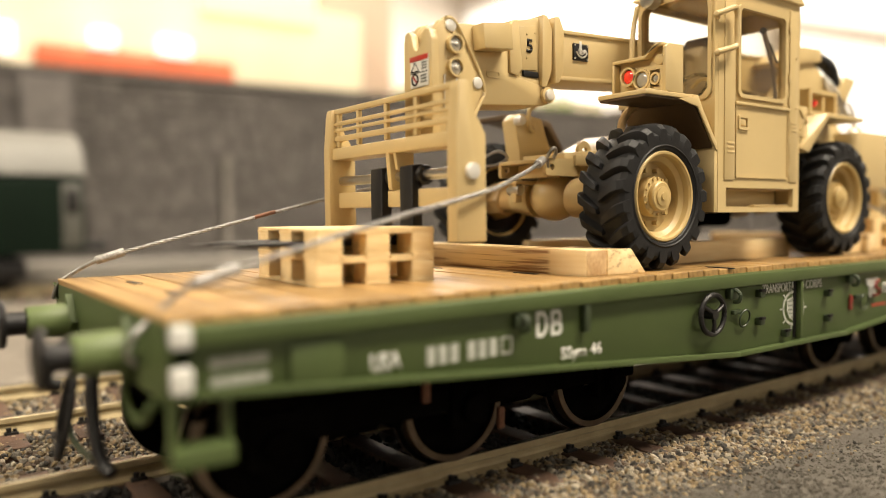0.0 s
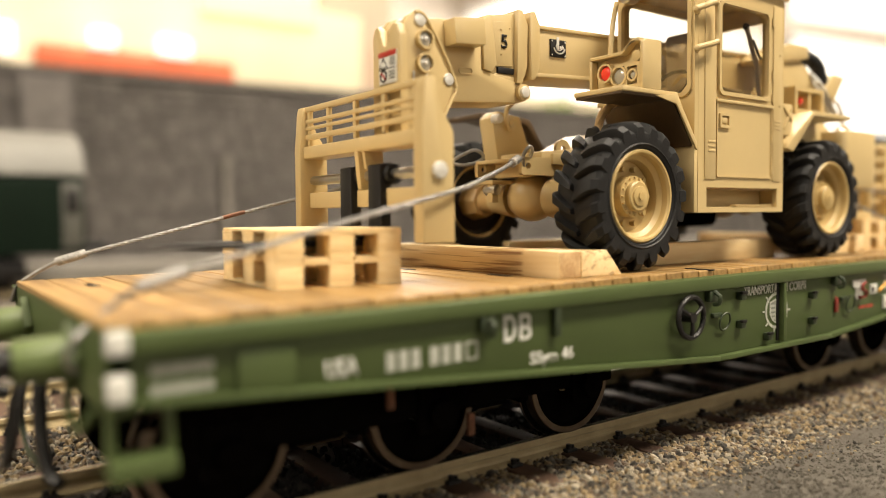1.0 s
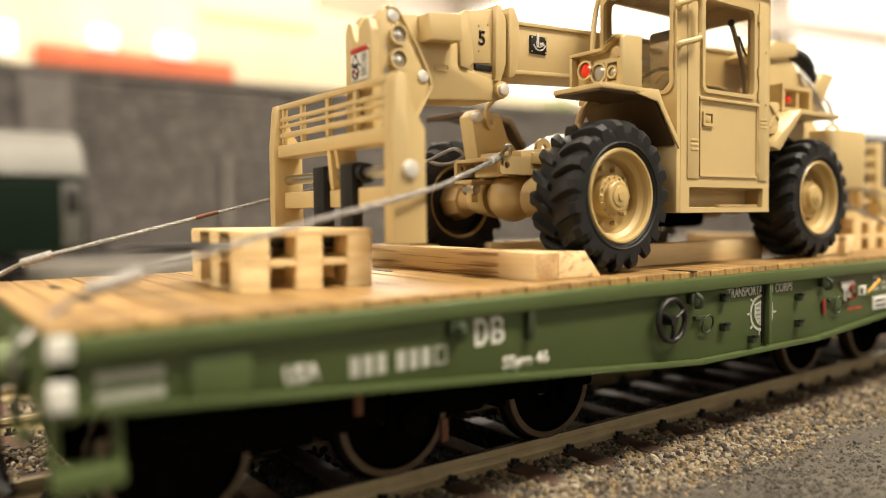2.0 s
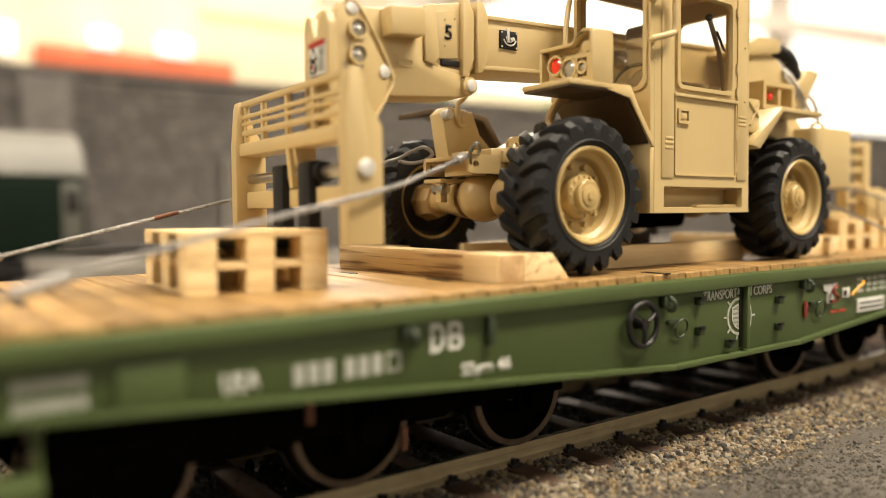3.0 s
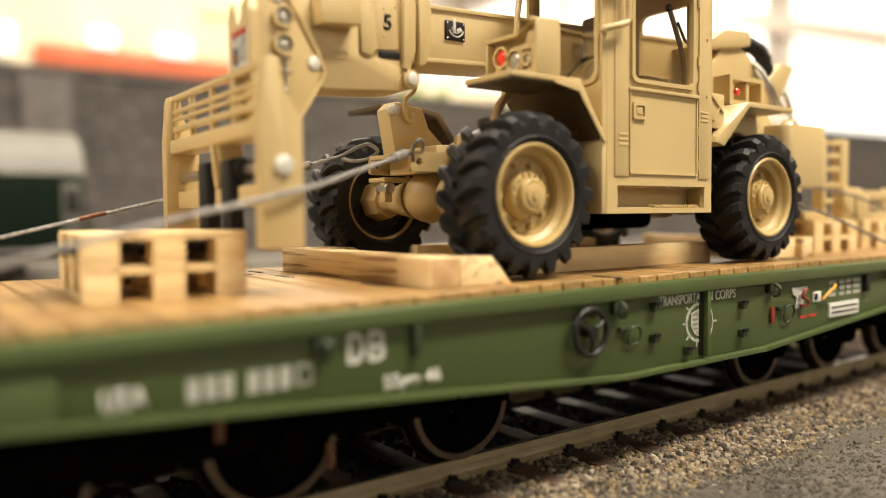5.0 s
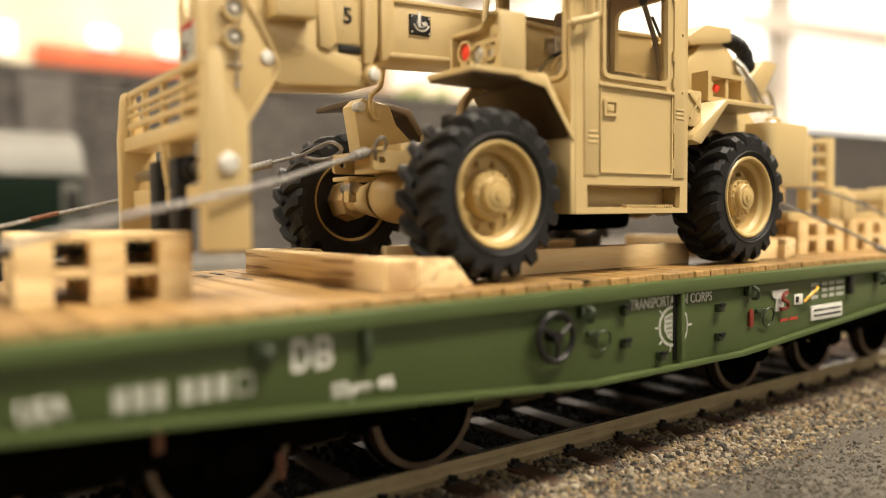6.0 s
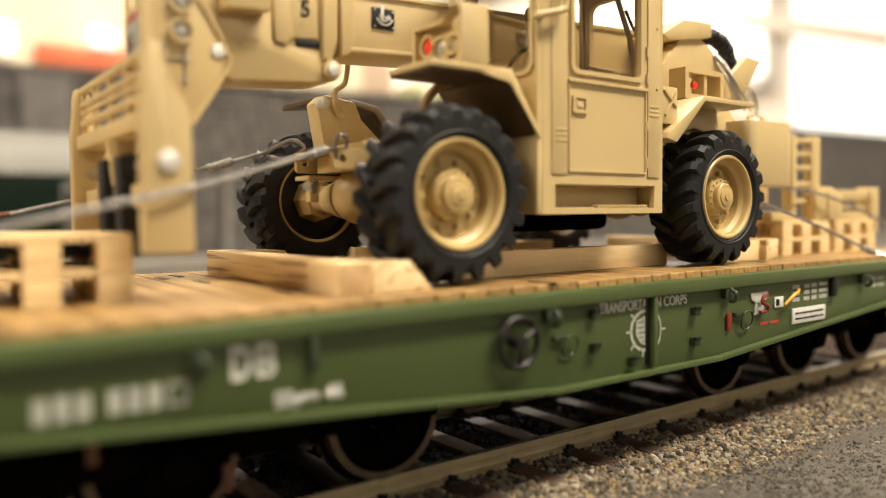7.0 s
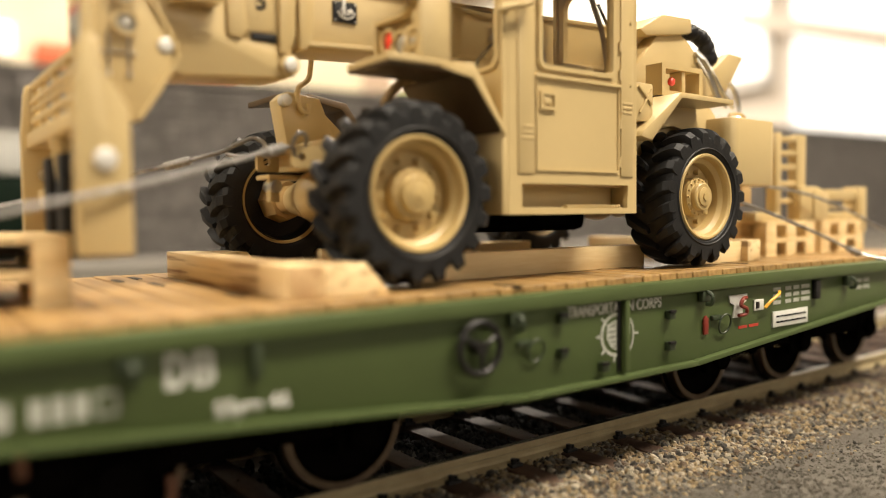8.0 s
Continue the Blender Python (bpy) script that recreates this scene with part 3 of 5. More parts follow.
def skyline():
    """What stands blurred on the raised ground and along the far wall of the room."""
    b = thing("model_building", (700, 3500, 502), "cream lit model building with an orange-red eave", "building")
    part("facade", box(-1300, 2006, 3420, 3800, 502, 1010, 6), CREAMBOX, b)
    part("tower", box(1880, 2440, 3802, 3990, 502, 1500, 8), BEIGEWALL, b, "beige rendered tower")
    part("eave", box(500, 1310, 3370, 3419, 610, 695, 14), ORANGE, b, "orange-red awning")
    for x0, x1, z0, z1 in ((340, 425, 635, 750), (700, 800, 698, 775), (975, 1110, 690, 775)):
        part("lit_window", box(x0, x1, 3355, 3422, z0, z1, 10), SKYGLOW, b, "glowing shop window")
    part("side_wing", box(2440, 3900, 3480, 3780, 502, 742, 8), CREAMBOX, b, "low cream side wing")
    part("lit_sign", box(1170, 1740, 3400, 3422, 915, 1130, 10), WARMGLOW, b, "glowing yellow sign box")
    rng = np.random.default_rng(9)
    V, F, o = [], [], 0
    for i in range(1500):
        c = np.array([(rng.normal(2320, 95) if i % 5 < 2 else rng.normal(3450, 130)), rng.normal(3400, 40), 505 + min(abs(rng.normal(0, 60)), 105 if i % 5 < 2 else 190)])
        a, d = rng.normal(0, 24, 3), rng.normal(0, 24, 3)
        V += [c, c + a, c + a + d, c + d]
        F.append((o, o + 1, o + 2, o + 3))
        o += 4
    me = bpy.data.meshes.new("bush")
    me.from_pydata([tuple((v - (3050, 3400, 502)) * U) for v in V], [], F)
    me.materials.append(GREENBUSH)
    ob = new("bush", me)
    ob.location = W(3050, 3400, 502)
    tagged(ob, "light green model bush above the wall", "bush")
    WZ = 0.637 - CZ * U
    # sloping beam in front of the end wall, shaped to fit the camera's view
    bm = bmesh.new()
    vs = [bm.verts.new((x, y - CY * U, 0.664 + 0.34 * (y - 1.467) + h - CZ * U)) for x in (3.28, 3.325) for y, h in ((0.9, 0), (2.1, 0), (2.1, 0.075), (0.9, 0.075))]
    for f in ((0, 1, 2, 3), (7, 6, 5, 4), (0, 4, 5, 1), (1, 5, 6, 2), (2, 6, 7, 3), (3, 7, 4, 0)):
        bm.faces.new([vs[i] for i in f])
    bmesh.ops.recalc_face_normals(bm, faces=bm.faces)
    bmesh.ops.bevel(bm, geom=bm.edges[:], offset=0.004, segments=1, affect='EDGES')
    me = bpy.data.meshes.new("trim")
    bm.to_mesh(me)
    bm.free()
    me.materials.append(ROOM)
    tagged(new("trim", me), "cream sloping beam by the windows, shaped to fit the view", "beam", kind="structure")
    for k, (y0, y1, z0, z1) in enumerate(((0.45, 1.70, 0.28, 1.45), (1.84, 3.08, WZ, 1.45), (3.2, 4.1, 0.28, 1.45))):
        w = new(f"window_{k + 1}")
        w.location = (3.39, (y0 + y1) / 2, z0)
        tagged(w, "bright daylit window with a pale frame", "window", kind="structure")
        def slab(name, a, b_, mat):
            bm = bmesh.new()
            bmesh.ops.create_cube(bm, size=1)
            for v in bm.verts:
                v.co = Vector([(a[i] + b_[i]) / 2 + v.co[i] * (b_[i] - a[i]) for i in range(3)]) - w.location
            me = bpy.data.meshes.new(name)
            bm.to_mesh(me)
            bm.free()
            me.materials.append(mat)
            p = new(name, me)
            p.parent = w
            return p
        slab("pane", (3.37, y0, z0), (3.385, y1, z1), SKYGLOW)
        for a, b_ in (((3.365, y0 - 0.03, z0 - 0.05), (3.4, y0, z1 + 0.05)), ((3.365, y1, z0 - 0.05), (3.4, y1 + 0.03, z1 + 0.05)),
                      ((3.33, y0, z0 - 0.05), (3.4, y1, z0)), ((3.33, y0, z1), (3.4, y1, z1 + 0.05))):
            slab("window_frame", a, b_, CEIL)


skyline()


# ---- flat wagon ----
X0, X1, YN, YF = 111.0, 1259.0, 380.0, 690.0
SLOTS = ((427, 465), (408, 573), (393, 622), (411, 643), (595, 395), (905, 420), (150, 500), (150, 600))


def wagon():
    t = thing("flat_wagon", (685, 535, -189), "green six-axle military flat wagon with wooden deck", "railway wagon", rides=True)
    def sill(y, s):
        web = [(X0, -64), (X1, -64), (X1, -88), (785, -123), (596, -123), (X0, -87)]
        g = part("side_sill", prism(web, "y", y, y + s * 6, 0.6), GREEN, t, "deep green fish-belly side sill")
        part("top_flange", box(X0, X1, y - s * 7, y + s * 10, -66, -55, 1.6), GREEN, g)
        path = [(X0, -87), (596, -123), (785, -123), (X1, -88)]
        fl = bmesh.new()
        for (a, za), (b, zb) in zip(path, path[1:]):
            prism([(a, za), (b, zb), (b, zb - 4), (a, za - 4)], "y", y - s * 6, y + s * 10, 0.5, fl)
        part("bottom_flange", fl, GREEN, g)
        part("centre_rib", box(694.5, 699, y - s * 6, y, -121, -66, 0.8), GREEN, g)
        # raised black strip stands in for the shadow beside the rib
        part("rib_slot", box(690.5, 694.3, y - s * 1.2, y, -120, -66, 0.3), BLACK, g, "black strip for the shadow beside the rib")
        return g
    near = sill(YN, 1)
    sill(YF, -1)
    part("floor_frame", box(X0 + 6, X1 - 6, YN + 6, YF - 6, -72, -57, 0), SHADE_BLACK, t, smooth=False)
    part("centre_girder", box(X0 + 20, X1 - 20, 505, 565, -120, -72, 2), SHADE_BLACK, t)
    for xe, s in ((X0, 1), (X1, -1)):
        e = part("headstock", box(xe - s * 0, xe + s * 12, YN, YF, -96, -54, 1.5), GREEN, t, "green headstock beam")
        for yb in (452, 618):
            b = part("buffer", cyl((xe, yb, -76), (xe - s * 32, yb, -76), 13, 24, None, 11.5, 1.0), GREEN_PALE, t, "green buffer stock with a dark head")
            part("collar", lathe([(0.01, 0), (19, 0), (19, 5), (0.01, 5)], (xe - s * 3 - 2.5, yb, -76), "x", 4), GREEN, b)
            part("plunger", cyl((xe - s * 32, yb, -76), (xe - s * 47, yb, -76), 8.5, 20), BLACK, b)
            part("head", lathe([(0.01, -3), (10, -3), (16.5, -1.5), (17.5, 0.5), (16.5, 2.5), (0.01, 4)], (xe - s * 48, yb, -76), "x", 28), BLACK, b)
        c = part("coupling_hook", tube(smooth_path([(xe, 535, -80), (xe - s * 18, 535, -80), (xe - s * 30, 535, -94), (xe - s * 33, 535, -104), (xe - s * 24, 535, -108)]), 4.5), BLACK, t)
        part("screw_link", tube([(xe - s * 22 + 5 * math.cos(a), 535 + 12 * math.sin(a), -128 + 26 * math.cos(a)) for a in np.linspace(0, math.tau, 20, endpoint=False)], 2.6, closed=True), BLACK, c)
        part("brake_hose", tube(smooth_path([(xe - s * 2, 522, -92), (xe - s * 8, 520, -100), (xe - s * 10, 512, -130), (xe - s * 8, 500, -152), (xe - s * 4, 492, -158)]), 4.4), BLACK, t)
        part("hand_rail", tube(smooth_path([(xe - s * 2, 398, -94), (xe - s * 6, 402, -102), (xe - s * 6, 416, -109), (xe - s * 6, 440, -106), (xe - s * 5, 452, -97), (xe - s * 2, 452, -92)]), 2.4), GREEN, t)
        part("uncoupling_loop", tube(smooth_path([(xe - s * 4, 560, -100), (xe - s * 7, 600, -118), (xe - s * 8, 612, -140), (xe - s * 8, 590, -158), (xe - s * 7, 545, -160), (xe - s * 6, 505, -152)]), 2.0), DARKGREEN, t)
        # shunter's step below the corner
        st = part("step_bracket", box(min(xe, xe + s * 4), max(xe, xe + s * 4), YN + 2, YN + 10, -124, -92, 1), GREEN, t, "green stirrup step")
        part("step_side", box(min(xe + s * 28, xe + s * 32), max(xe + s * 28, xe + s * 32), YN + 2, YN + 10, -124, -92, 1), GREEN, st)
        part("step_plate", box(min(xe, xe + s * 32), max(xe, xe + s * 32), YN - 4, YN + 14, -128, -117, 1.5), GREEN, st)
        for z0, z1 in ((-65, -54), (-88, -75)):
            part("corner_mark", box(min(xe - s, xe + s * 9), max(xe - s, xe + s * 9), YN - 8.2, YN - 1, z0, z1, 1), WHITE, t, "white painted corner mark")
    # deck boards
    n = 54
    w = (X1 - X0) / n
    me = to_mesh("deck_board", box(-w / 2 + 0.55, w / 2 - 0.55, -150, 150, -4, 3, 0.7, seg=1), DECK, Vector((0, 0, 0)), True)
    for i in range(n):
        o = new("deck_board", me)
        o.parent = t
        o.location = (Vector((X0 + (i + 0.5) * w, 535 + random.uniform(-0.6, 0.6), -53 + random.uniform(-0.35, 0.35))) - BASE[t]) * U
    for sx, sy in ((SLOTS)):
        part("lashing_slot", box(sx - 3, sx + 3, sy - 13, sy + 13, -50.6, -49.55, 0.3), BLACK, t, "dark narrow slot in the deck")
    # bogies and rolling wheelsets
    wheels = []
    for bc in (345, 1058):
        b = part("bogie", box(bc - 190, bc + 190, 440, 450, -146, -118, 3), SHADE_BLACK, t, "black three-axle bogie")
        part("bogie_side", box(bc - 190, bc + 190, 624, 634, -146, -118, 3), SHADE_BLACK, b)
        part("bolster", box(bc - 40, bc + 40, 448, 622, -125, -100, 3), SHADE_BLACK, b)
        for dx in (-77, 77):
            # added black blocks that hide the lit gravel between the wheels
            br = part("brake_beam", box(bc + dx - 22, bc + dx + 22, 474, 596, -160, -122, 4), SHADE_BLACK, b)
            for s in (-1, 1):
                part("brake_shoe", box(bc + dx + s * 27 - 5, bc + dx + s * 27 + 5, 459, 476, -156, -124, 2), SHADE_BLACK, br)
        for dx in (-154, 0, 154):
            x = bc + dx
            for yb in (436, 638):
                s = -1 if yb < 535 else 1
                ab = part("axle_box", box(x - 17, x + 17, min(yb, yb + 10), max(yb, yb + 10), -158, -122, 3), SHADE_BLACK, b)
                part("axle_cap", cyl((x, yb - 1 if s < 0 else yb + 11, -143), (x, yb - 8 if s < 0 else yb + 18, -143), 11, 16, None, None, 1.5), SHADE_BLACK, ab)
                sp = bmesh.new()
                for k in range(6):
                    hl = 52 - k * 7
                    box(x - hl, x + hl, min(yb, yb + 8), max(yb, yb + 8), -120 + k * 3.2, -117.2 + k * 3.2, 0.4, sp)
                part("leaf_spring", sp, SHADE_BLACK, b)
            wp = bmesh.new()
            for s in (-1, 1):
                y = TY + s * 76
                lathe([(12, -s * 4), (38, -s * 2), (38, -s * 6), (50, -s * 7), (50.5, -s * 4), (46.5, -s * 2.5), (45.5, s * 6), (39, s * 6), (38, s * 2), (14, s * 4)], (x, y, -143), seg=44, bm=wp)
                for k in range(4):
                    a = k * math.pi / 2
                    ball((x + 27 * math.cos(a), y + s * 0.5, -143 + 27 * math.sin(a)), 4, 2, 4, wp, 1)
            cyl((x, 452, -143), (x, 622, -143), 9, 14, wp)
            ws = part("wheelset", wp, SHADE_BLACK, t, "near-black wheelset, shade in its colour, with a lighter tread", pivot=(x, TY, -143))
            for s in (-1, 1):
                part("wheel_tread", lathe([(40.5, s * 6.1), (41, s * 6.6), (45, s * 6.6), (45.8, s * 6.2), (46.6, -s * 2.4), (46, -s * 2.4), (45, s * 5.6)], (x, TY + s * 76, -143), seg=48), RIMSTEEL, ws)
                part("wheel_flange", lathe([(50.2, -s * 4), (50.9, -s * 4.5), (50.6, -s * 7.2), (50.0, -s * 6.9)], (x, TY + s * 76, -143), seg=48), RIMSTEEL, ws)
            wheels.append(ws)
    for x, yy, z in ((300, 428, -132), (377, 438, -166)):
        part("brake_lever", box(x - 3, x + 3, yy, yy + 4, z, z + 17, 1), RUSTY, t, "rust-brown brake lever")
    # fittings on the near sill
    y = YN
    hw = part("hand_wheel", tube([(552.5 + 16.5 * math.cos(a), y - 7, -86 + 16.5 * math.sin(a)) for a in np.linspace(0, math.tau, 32, endpoint=False)], 2.3, closed=True), BLACK, t, "black brake hand wheel")
    sp = cyl((552.5, y, -86), (552.5, y - 10, -86), 4.2, 14)
    for k in range(3):
        a = radians(30 + 120 * k)
        tube(smooth_path([(552.5, y - 8, -86), (552.5 + 9 * math.cos(a), y - 8.5, -86 + 9 * math.sin(a)), (552.5 + 16 * math.cos(a), y - 7, -86 + 16 * math.sin(a))], 3), 1.7, 8, sp)
    part("spokes", sp, BLACK, hw)
    for x, z, r in ((604, -94, 7.5), (824, -96, 8.5)):
        g = part("lashing_ring", tube([(x + r * math.cos(a), y - 4 - 1.5 * math.sin(a), z + r * math.sin(a)) for a in np.linspace(0, math.tau, 24, endpoint=False)], 0.9, closed=True), DARKGREEN, t)
        part("eye", box(x - r - 8, x - 3, y - 4, y, z + 4, z + 8, 1), DARKGREEN, g)
    for x, z in ((630, -74), (630, -99), (673, -114), (751, -82), (751, -107)):
        s = part("stake_socket", box(x - 3.8, x + 3.8, y - 6, y, z - 3.5, z + 3.5, 1.0), DARKGREEN, t, "small dark green bracket")
        part("socket_lip", box(x - 4.6, x + 3, y - 7.5, y - 4, z + 1.6, z + 4.2, 0.8), BLACK, s)
    for x, z in ((341, -72), (586, -71), (796, -70), (1040, -72)):
        k = part("lashing_hook", box(x - 6, x + 6, y - 6, y, z - 5, z + 5, 1.5), DARKGREEN, t, "green lashing hook")
        part("hook", tube(smooth_path([(x, y - 5, z + 4), (x, y - 11, z), (x, y - 10, z - 6), (x, y - 5, z - 7)], 4), 1.8), DARKGREEN, k)
    part("hanging_lever", box(401, 407, y - 6, y, -86, -64, 1.5), DARKGREEN, t)
    part("lever_plate", box(974, 983, y - 5, y, -86, -68, 1), BLACK, t)
    part("label_board", box(174, 207, y - 3, y, -96, -70, 1), GREEN, t, "blank olive label board")
    # markings: letters and plain shapes
    L = y - 0.45
    db = holed([(358, -86), (365, -86), (369, -81), (369, -73), (365, -68), (358, -68)], [(360.8, -83.2), (364, -83.2), (366.2, -80.5), (366.2, -73.5), (364, -70.8), (360.8, -70.8)], "y", L, y)
    holed([(372, -86), (380, -86), (383, -83), (383, -79), (381.4, -77), (372, -77)], [(374.8, -83.4), (379, -83.4), (380.3, -82.3), (380.3, -80.2), (379.4, -79), (374.8, -79)], "y", L, y, db)
    holed([(372, -77.4), (381, -77.4), (382.4, -75.5), (382.4, -70.8), (379.6, -68), (372, -68)], [(374.8, -75.4), (379, -75.4), (379.7, -74.5), (379.7, -71.7), (378.6, -70.6), (374.8, -70.6)], "y", L, y, db)
    part("owner_mark", db, WHITE, t, smooth=False)
    part("type_lettering", text_bm("SSym 46", 11.5, 382, L, -107, 42, 0.016), WHITE, t, smooth=False)
    part("country_lettering", text_bm("USA", 11, 226, L, -93, 21, 0.016), WHITE, t, smooth=False)
    nb = bmesh.new()
    for i, x in enumerate((266, 275, 284, 298, 307, 316)):
        part("number_bar", box(x, x + 6.5, L, y, -94, -82, 0), PALE_INK, t, smooth=False)
    holed(round_rect(326, 336, -94, -82, 1), round_rect(327.5, 334.5, -92.5, -83.5, 0.8), "y", L, y, nb)
    part("number_frame", nb, PALE_INK, t, smooth=False)
    for z in (-73, -83):
        for k in range(5):
            part("data_bar", box(131 + 6.4 * k, 136.5 + 6.4 * k, L, y, z - 5, z, 0), PALE_INK, t, smooth=False)
    part("unit_lettering", text_bm("TRANSPORTA", 8.5, 638, L, -75.5, 54.5, 0.018), WHITE, t, smooth=False)
    part("unit_lettering", text_bm("N CORPS", 8.5, 703, L, -75.5, 40, 0.018), WHITE, t, smooth=False)
    em = holed([(691, -108)] + [(691 - 19 * math.sin(a), -92 + 17 * math.cos(a)) for a in np.linspace(math.pi, 0, 9)] + [(691, -76)],
               [(691, -106)] + [(691 - 16.5 * math.sin(a), -92 + 14.5 * math.cos(a)) for a in np.linspace(math.pi, 0, 9)] + [(691, -78)], "y", L, y)
    holed([(690, -104), (684, -101), (679.5, -95), (679.5, -84), (685, -82.5), (690, -81)], [(689.2, -102.5), (684.8, -99.8), (681, -94.6), (681, -85.2), (685.3, -83.9), (689.2, -82.6)], "y", L, y, em)
    for z, x0 in ((-87.5, 681), (-91.5, 681), (-95.5, 681.6), (-99, 684.5)):
        box(x0, 689.5, L, y, z - 1.1, z + 1.1, 0, em)
    for k in range(5):
        a = radians(10 + 40 * k)
        s, c = math.sin(a), math.cos(a)
        prism([(691 - 18 * s - 0.8 * c, -92 + 16 * c - 0.8 * s), (691 - 23 * s - 0.8 * c, -92 + 21 * c - 0.8 * s), (691 - 23 * s + 0.8 * c, -92 + 21 * c + 0.8 * s), (691 - 18 * s + 0.8 * c, -92 + 16 * c + 0.8 * s)], "y", L, y, 0, em)
    box(709, 715, L, y, -93.8, -92.2, 0, em)
    holed([(702 + 8 * math.sin(a), -93 + 14 * math.cos(a)) for a in np.linspace(0.5, math.pi - 0.5, 8)] + [(702 + 8 * math.sin(a), -93 + 14 * math.cos(a)) for a in (2.8,)],
          [(700.5 + 8 * math.sin(a), -93 + 13 * math.cos(a)) for a in np.linspace(0.5, math.pi - 0.5, 8)] + [(700.5 + 8 * math.sin(a), -93 + 13 * math.cos(a)) for a in (2.8,)], "y", L, y, em)
    part("shield", prism([(690, -104), (684, -101), (679.5, -95), (679.5, -84), (685, -82.5), (690, -81)], "y", y - 0.2, y + 0.3, 0), FADED_INK, t, "grey shield filling", smooth=False)
    part("emblem", em, PALE_INK, t, "white ship's-wheel emblem with a shield", smooth=False)
    bp = part("brake_plate", prism([(834, -73), (862, -73), (860, -79.5), (854, -82), (855, -93), (840, -93), (842, -82), (835.5, -79.5)], "y", y - 1.5, y, 0.3), WHITE, t, "white brake plate with a red lever")
    part("red_lever", tube(smooth_path([(856, y - 4, -76), (847, y - 6, -77), (845, y - 6, -82), (853, y - 6, -85), (854, y - 5, -90), (846, y - 3, -91)], 4), 1.7), DARKRED, bp)
    gp = part("load_plate", box(873, 888, y - 1.5, y, -89.5, -79.5, 0.5), WHITE, t, "white plate with a yellow lever")
    part("dark_square", box(875, 880, y - 2.2, y - 1.2, -87.5, -81.5, 0.3), BLACK, gp)
    part("yellow_lever", tube(smooth_path([(884, y - 5, -87), (891, y - 7, -81), (901, y - 8, -76), (906, y - 6, -74)], 4), 1.4), YELLOW, gp)
    part("red_tag", prism([(797, -90), (800, -87), (803, -90), (803, -103), (797, -103)], "y", y - 2.5, y - 0.5, 0.4), DARKRED, t, "dark red release handle")
    for x0, x1 in ((850, 863), (866, 881)):
        part("red_bar", box(x0, x1, L, y, -103.5, -101, 0), RED, t, smooth=False)
    sg = part("sign", box(903, 964, y - 2, y, -107.4, -93, 0.5), WHITE, t, "white notice plate with dark lines")
    for z in (-97.6, -102.8):
        for k in range(8):
            part("notice_bar", box(908 + 6.6 * k, 913 + 6.6 * k, y - 2.5, y - 1.8, z - 0.75, z + 0.75, 0), SHADE_BLACK, sg, smooth=False)
    for r in range(3):
        for x0, x1 in ((905, 918), (926, 936), (940, 950), (954, 970)):
            part("load_table_bar", box(x0, x1, L, y, -74.5 - 6 * r, -71 - 6 * r, 0), PALE_INK, t, smooth=False)
    for x0, x1 in ((1063, 1075), (1079, 1092)):
        for z in (-72, -79):
            part("load_table_bar", box(x0, x1, L, y, z - 3.5, z, 0), PALE_INK, t, smooth=False)
    return wheels


WHEELSETS = wagon()


# ---- load on the deck ----
def beam(name, bm, mat, base, label):
    return solo(name, bm, mat, base, label, "timber beam", "timber chocks on the deck", rides=True)


DZ = -50.0
front = beam("cross_beam", box(435, 459, 405.4, 637, DZ, DZ + 21, 0.8), PINE_STAINED, (447, 521, DZ), "pale pine cross beam with dark streaks before the wheels")
part("end_grain", box(435.8, 458.2, 405, 405.6, DZ + 0.8, DZ + 20.2, 0.2), ENDGRAIN, front, "rough pine end grain")
beam("wheel_wedge", prism([(459.4, DZ), (506, DZ), (488, DZ + 20.4), (459.4, DZ + 20.4)], "y", 405, 470, 0.7), PINE_Y, (480, 440, DZ), "pine wedge under the front tyre")
beam("wheel_wedge", prism([(459.4, DZ), (506, DZ), (488, DZ + 20.4), (459.4, DZ + 20.4)], "y", 596, 637, 0.7), PINE_Y, (480, 616, DZ), "pine wedge under the other front tyre")
beam("long_beam", box(560, 812, 452, 470, DZ, DZ + 20, 0.8), PINE_X, (690, 461, DZ), "long pine beam between the front and rear wheels")
beam("long_beam", box(560, 812, 604, 622, DZ, DZ + 20, 0.8), PINE_X, (690, 613, DZ), "long pine beam beside the other wheels")
beam("rear_wedge", prism([(862, DZ), (936.5, DZ), (936.5, DZ + 20), (884, DZ + 20)], "y", 432, 470, 0.7), PINE_X, (920, 450, DZ), "pine block behind the rear tyre")
beam("rear_cross_beam", box(937, 959, 425, 637, DZ, DZ + 21, 0.8), PINE_Y, (948, 530, DZ), "pale pine cross beam behind the wheels")


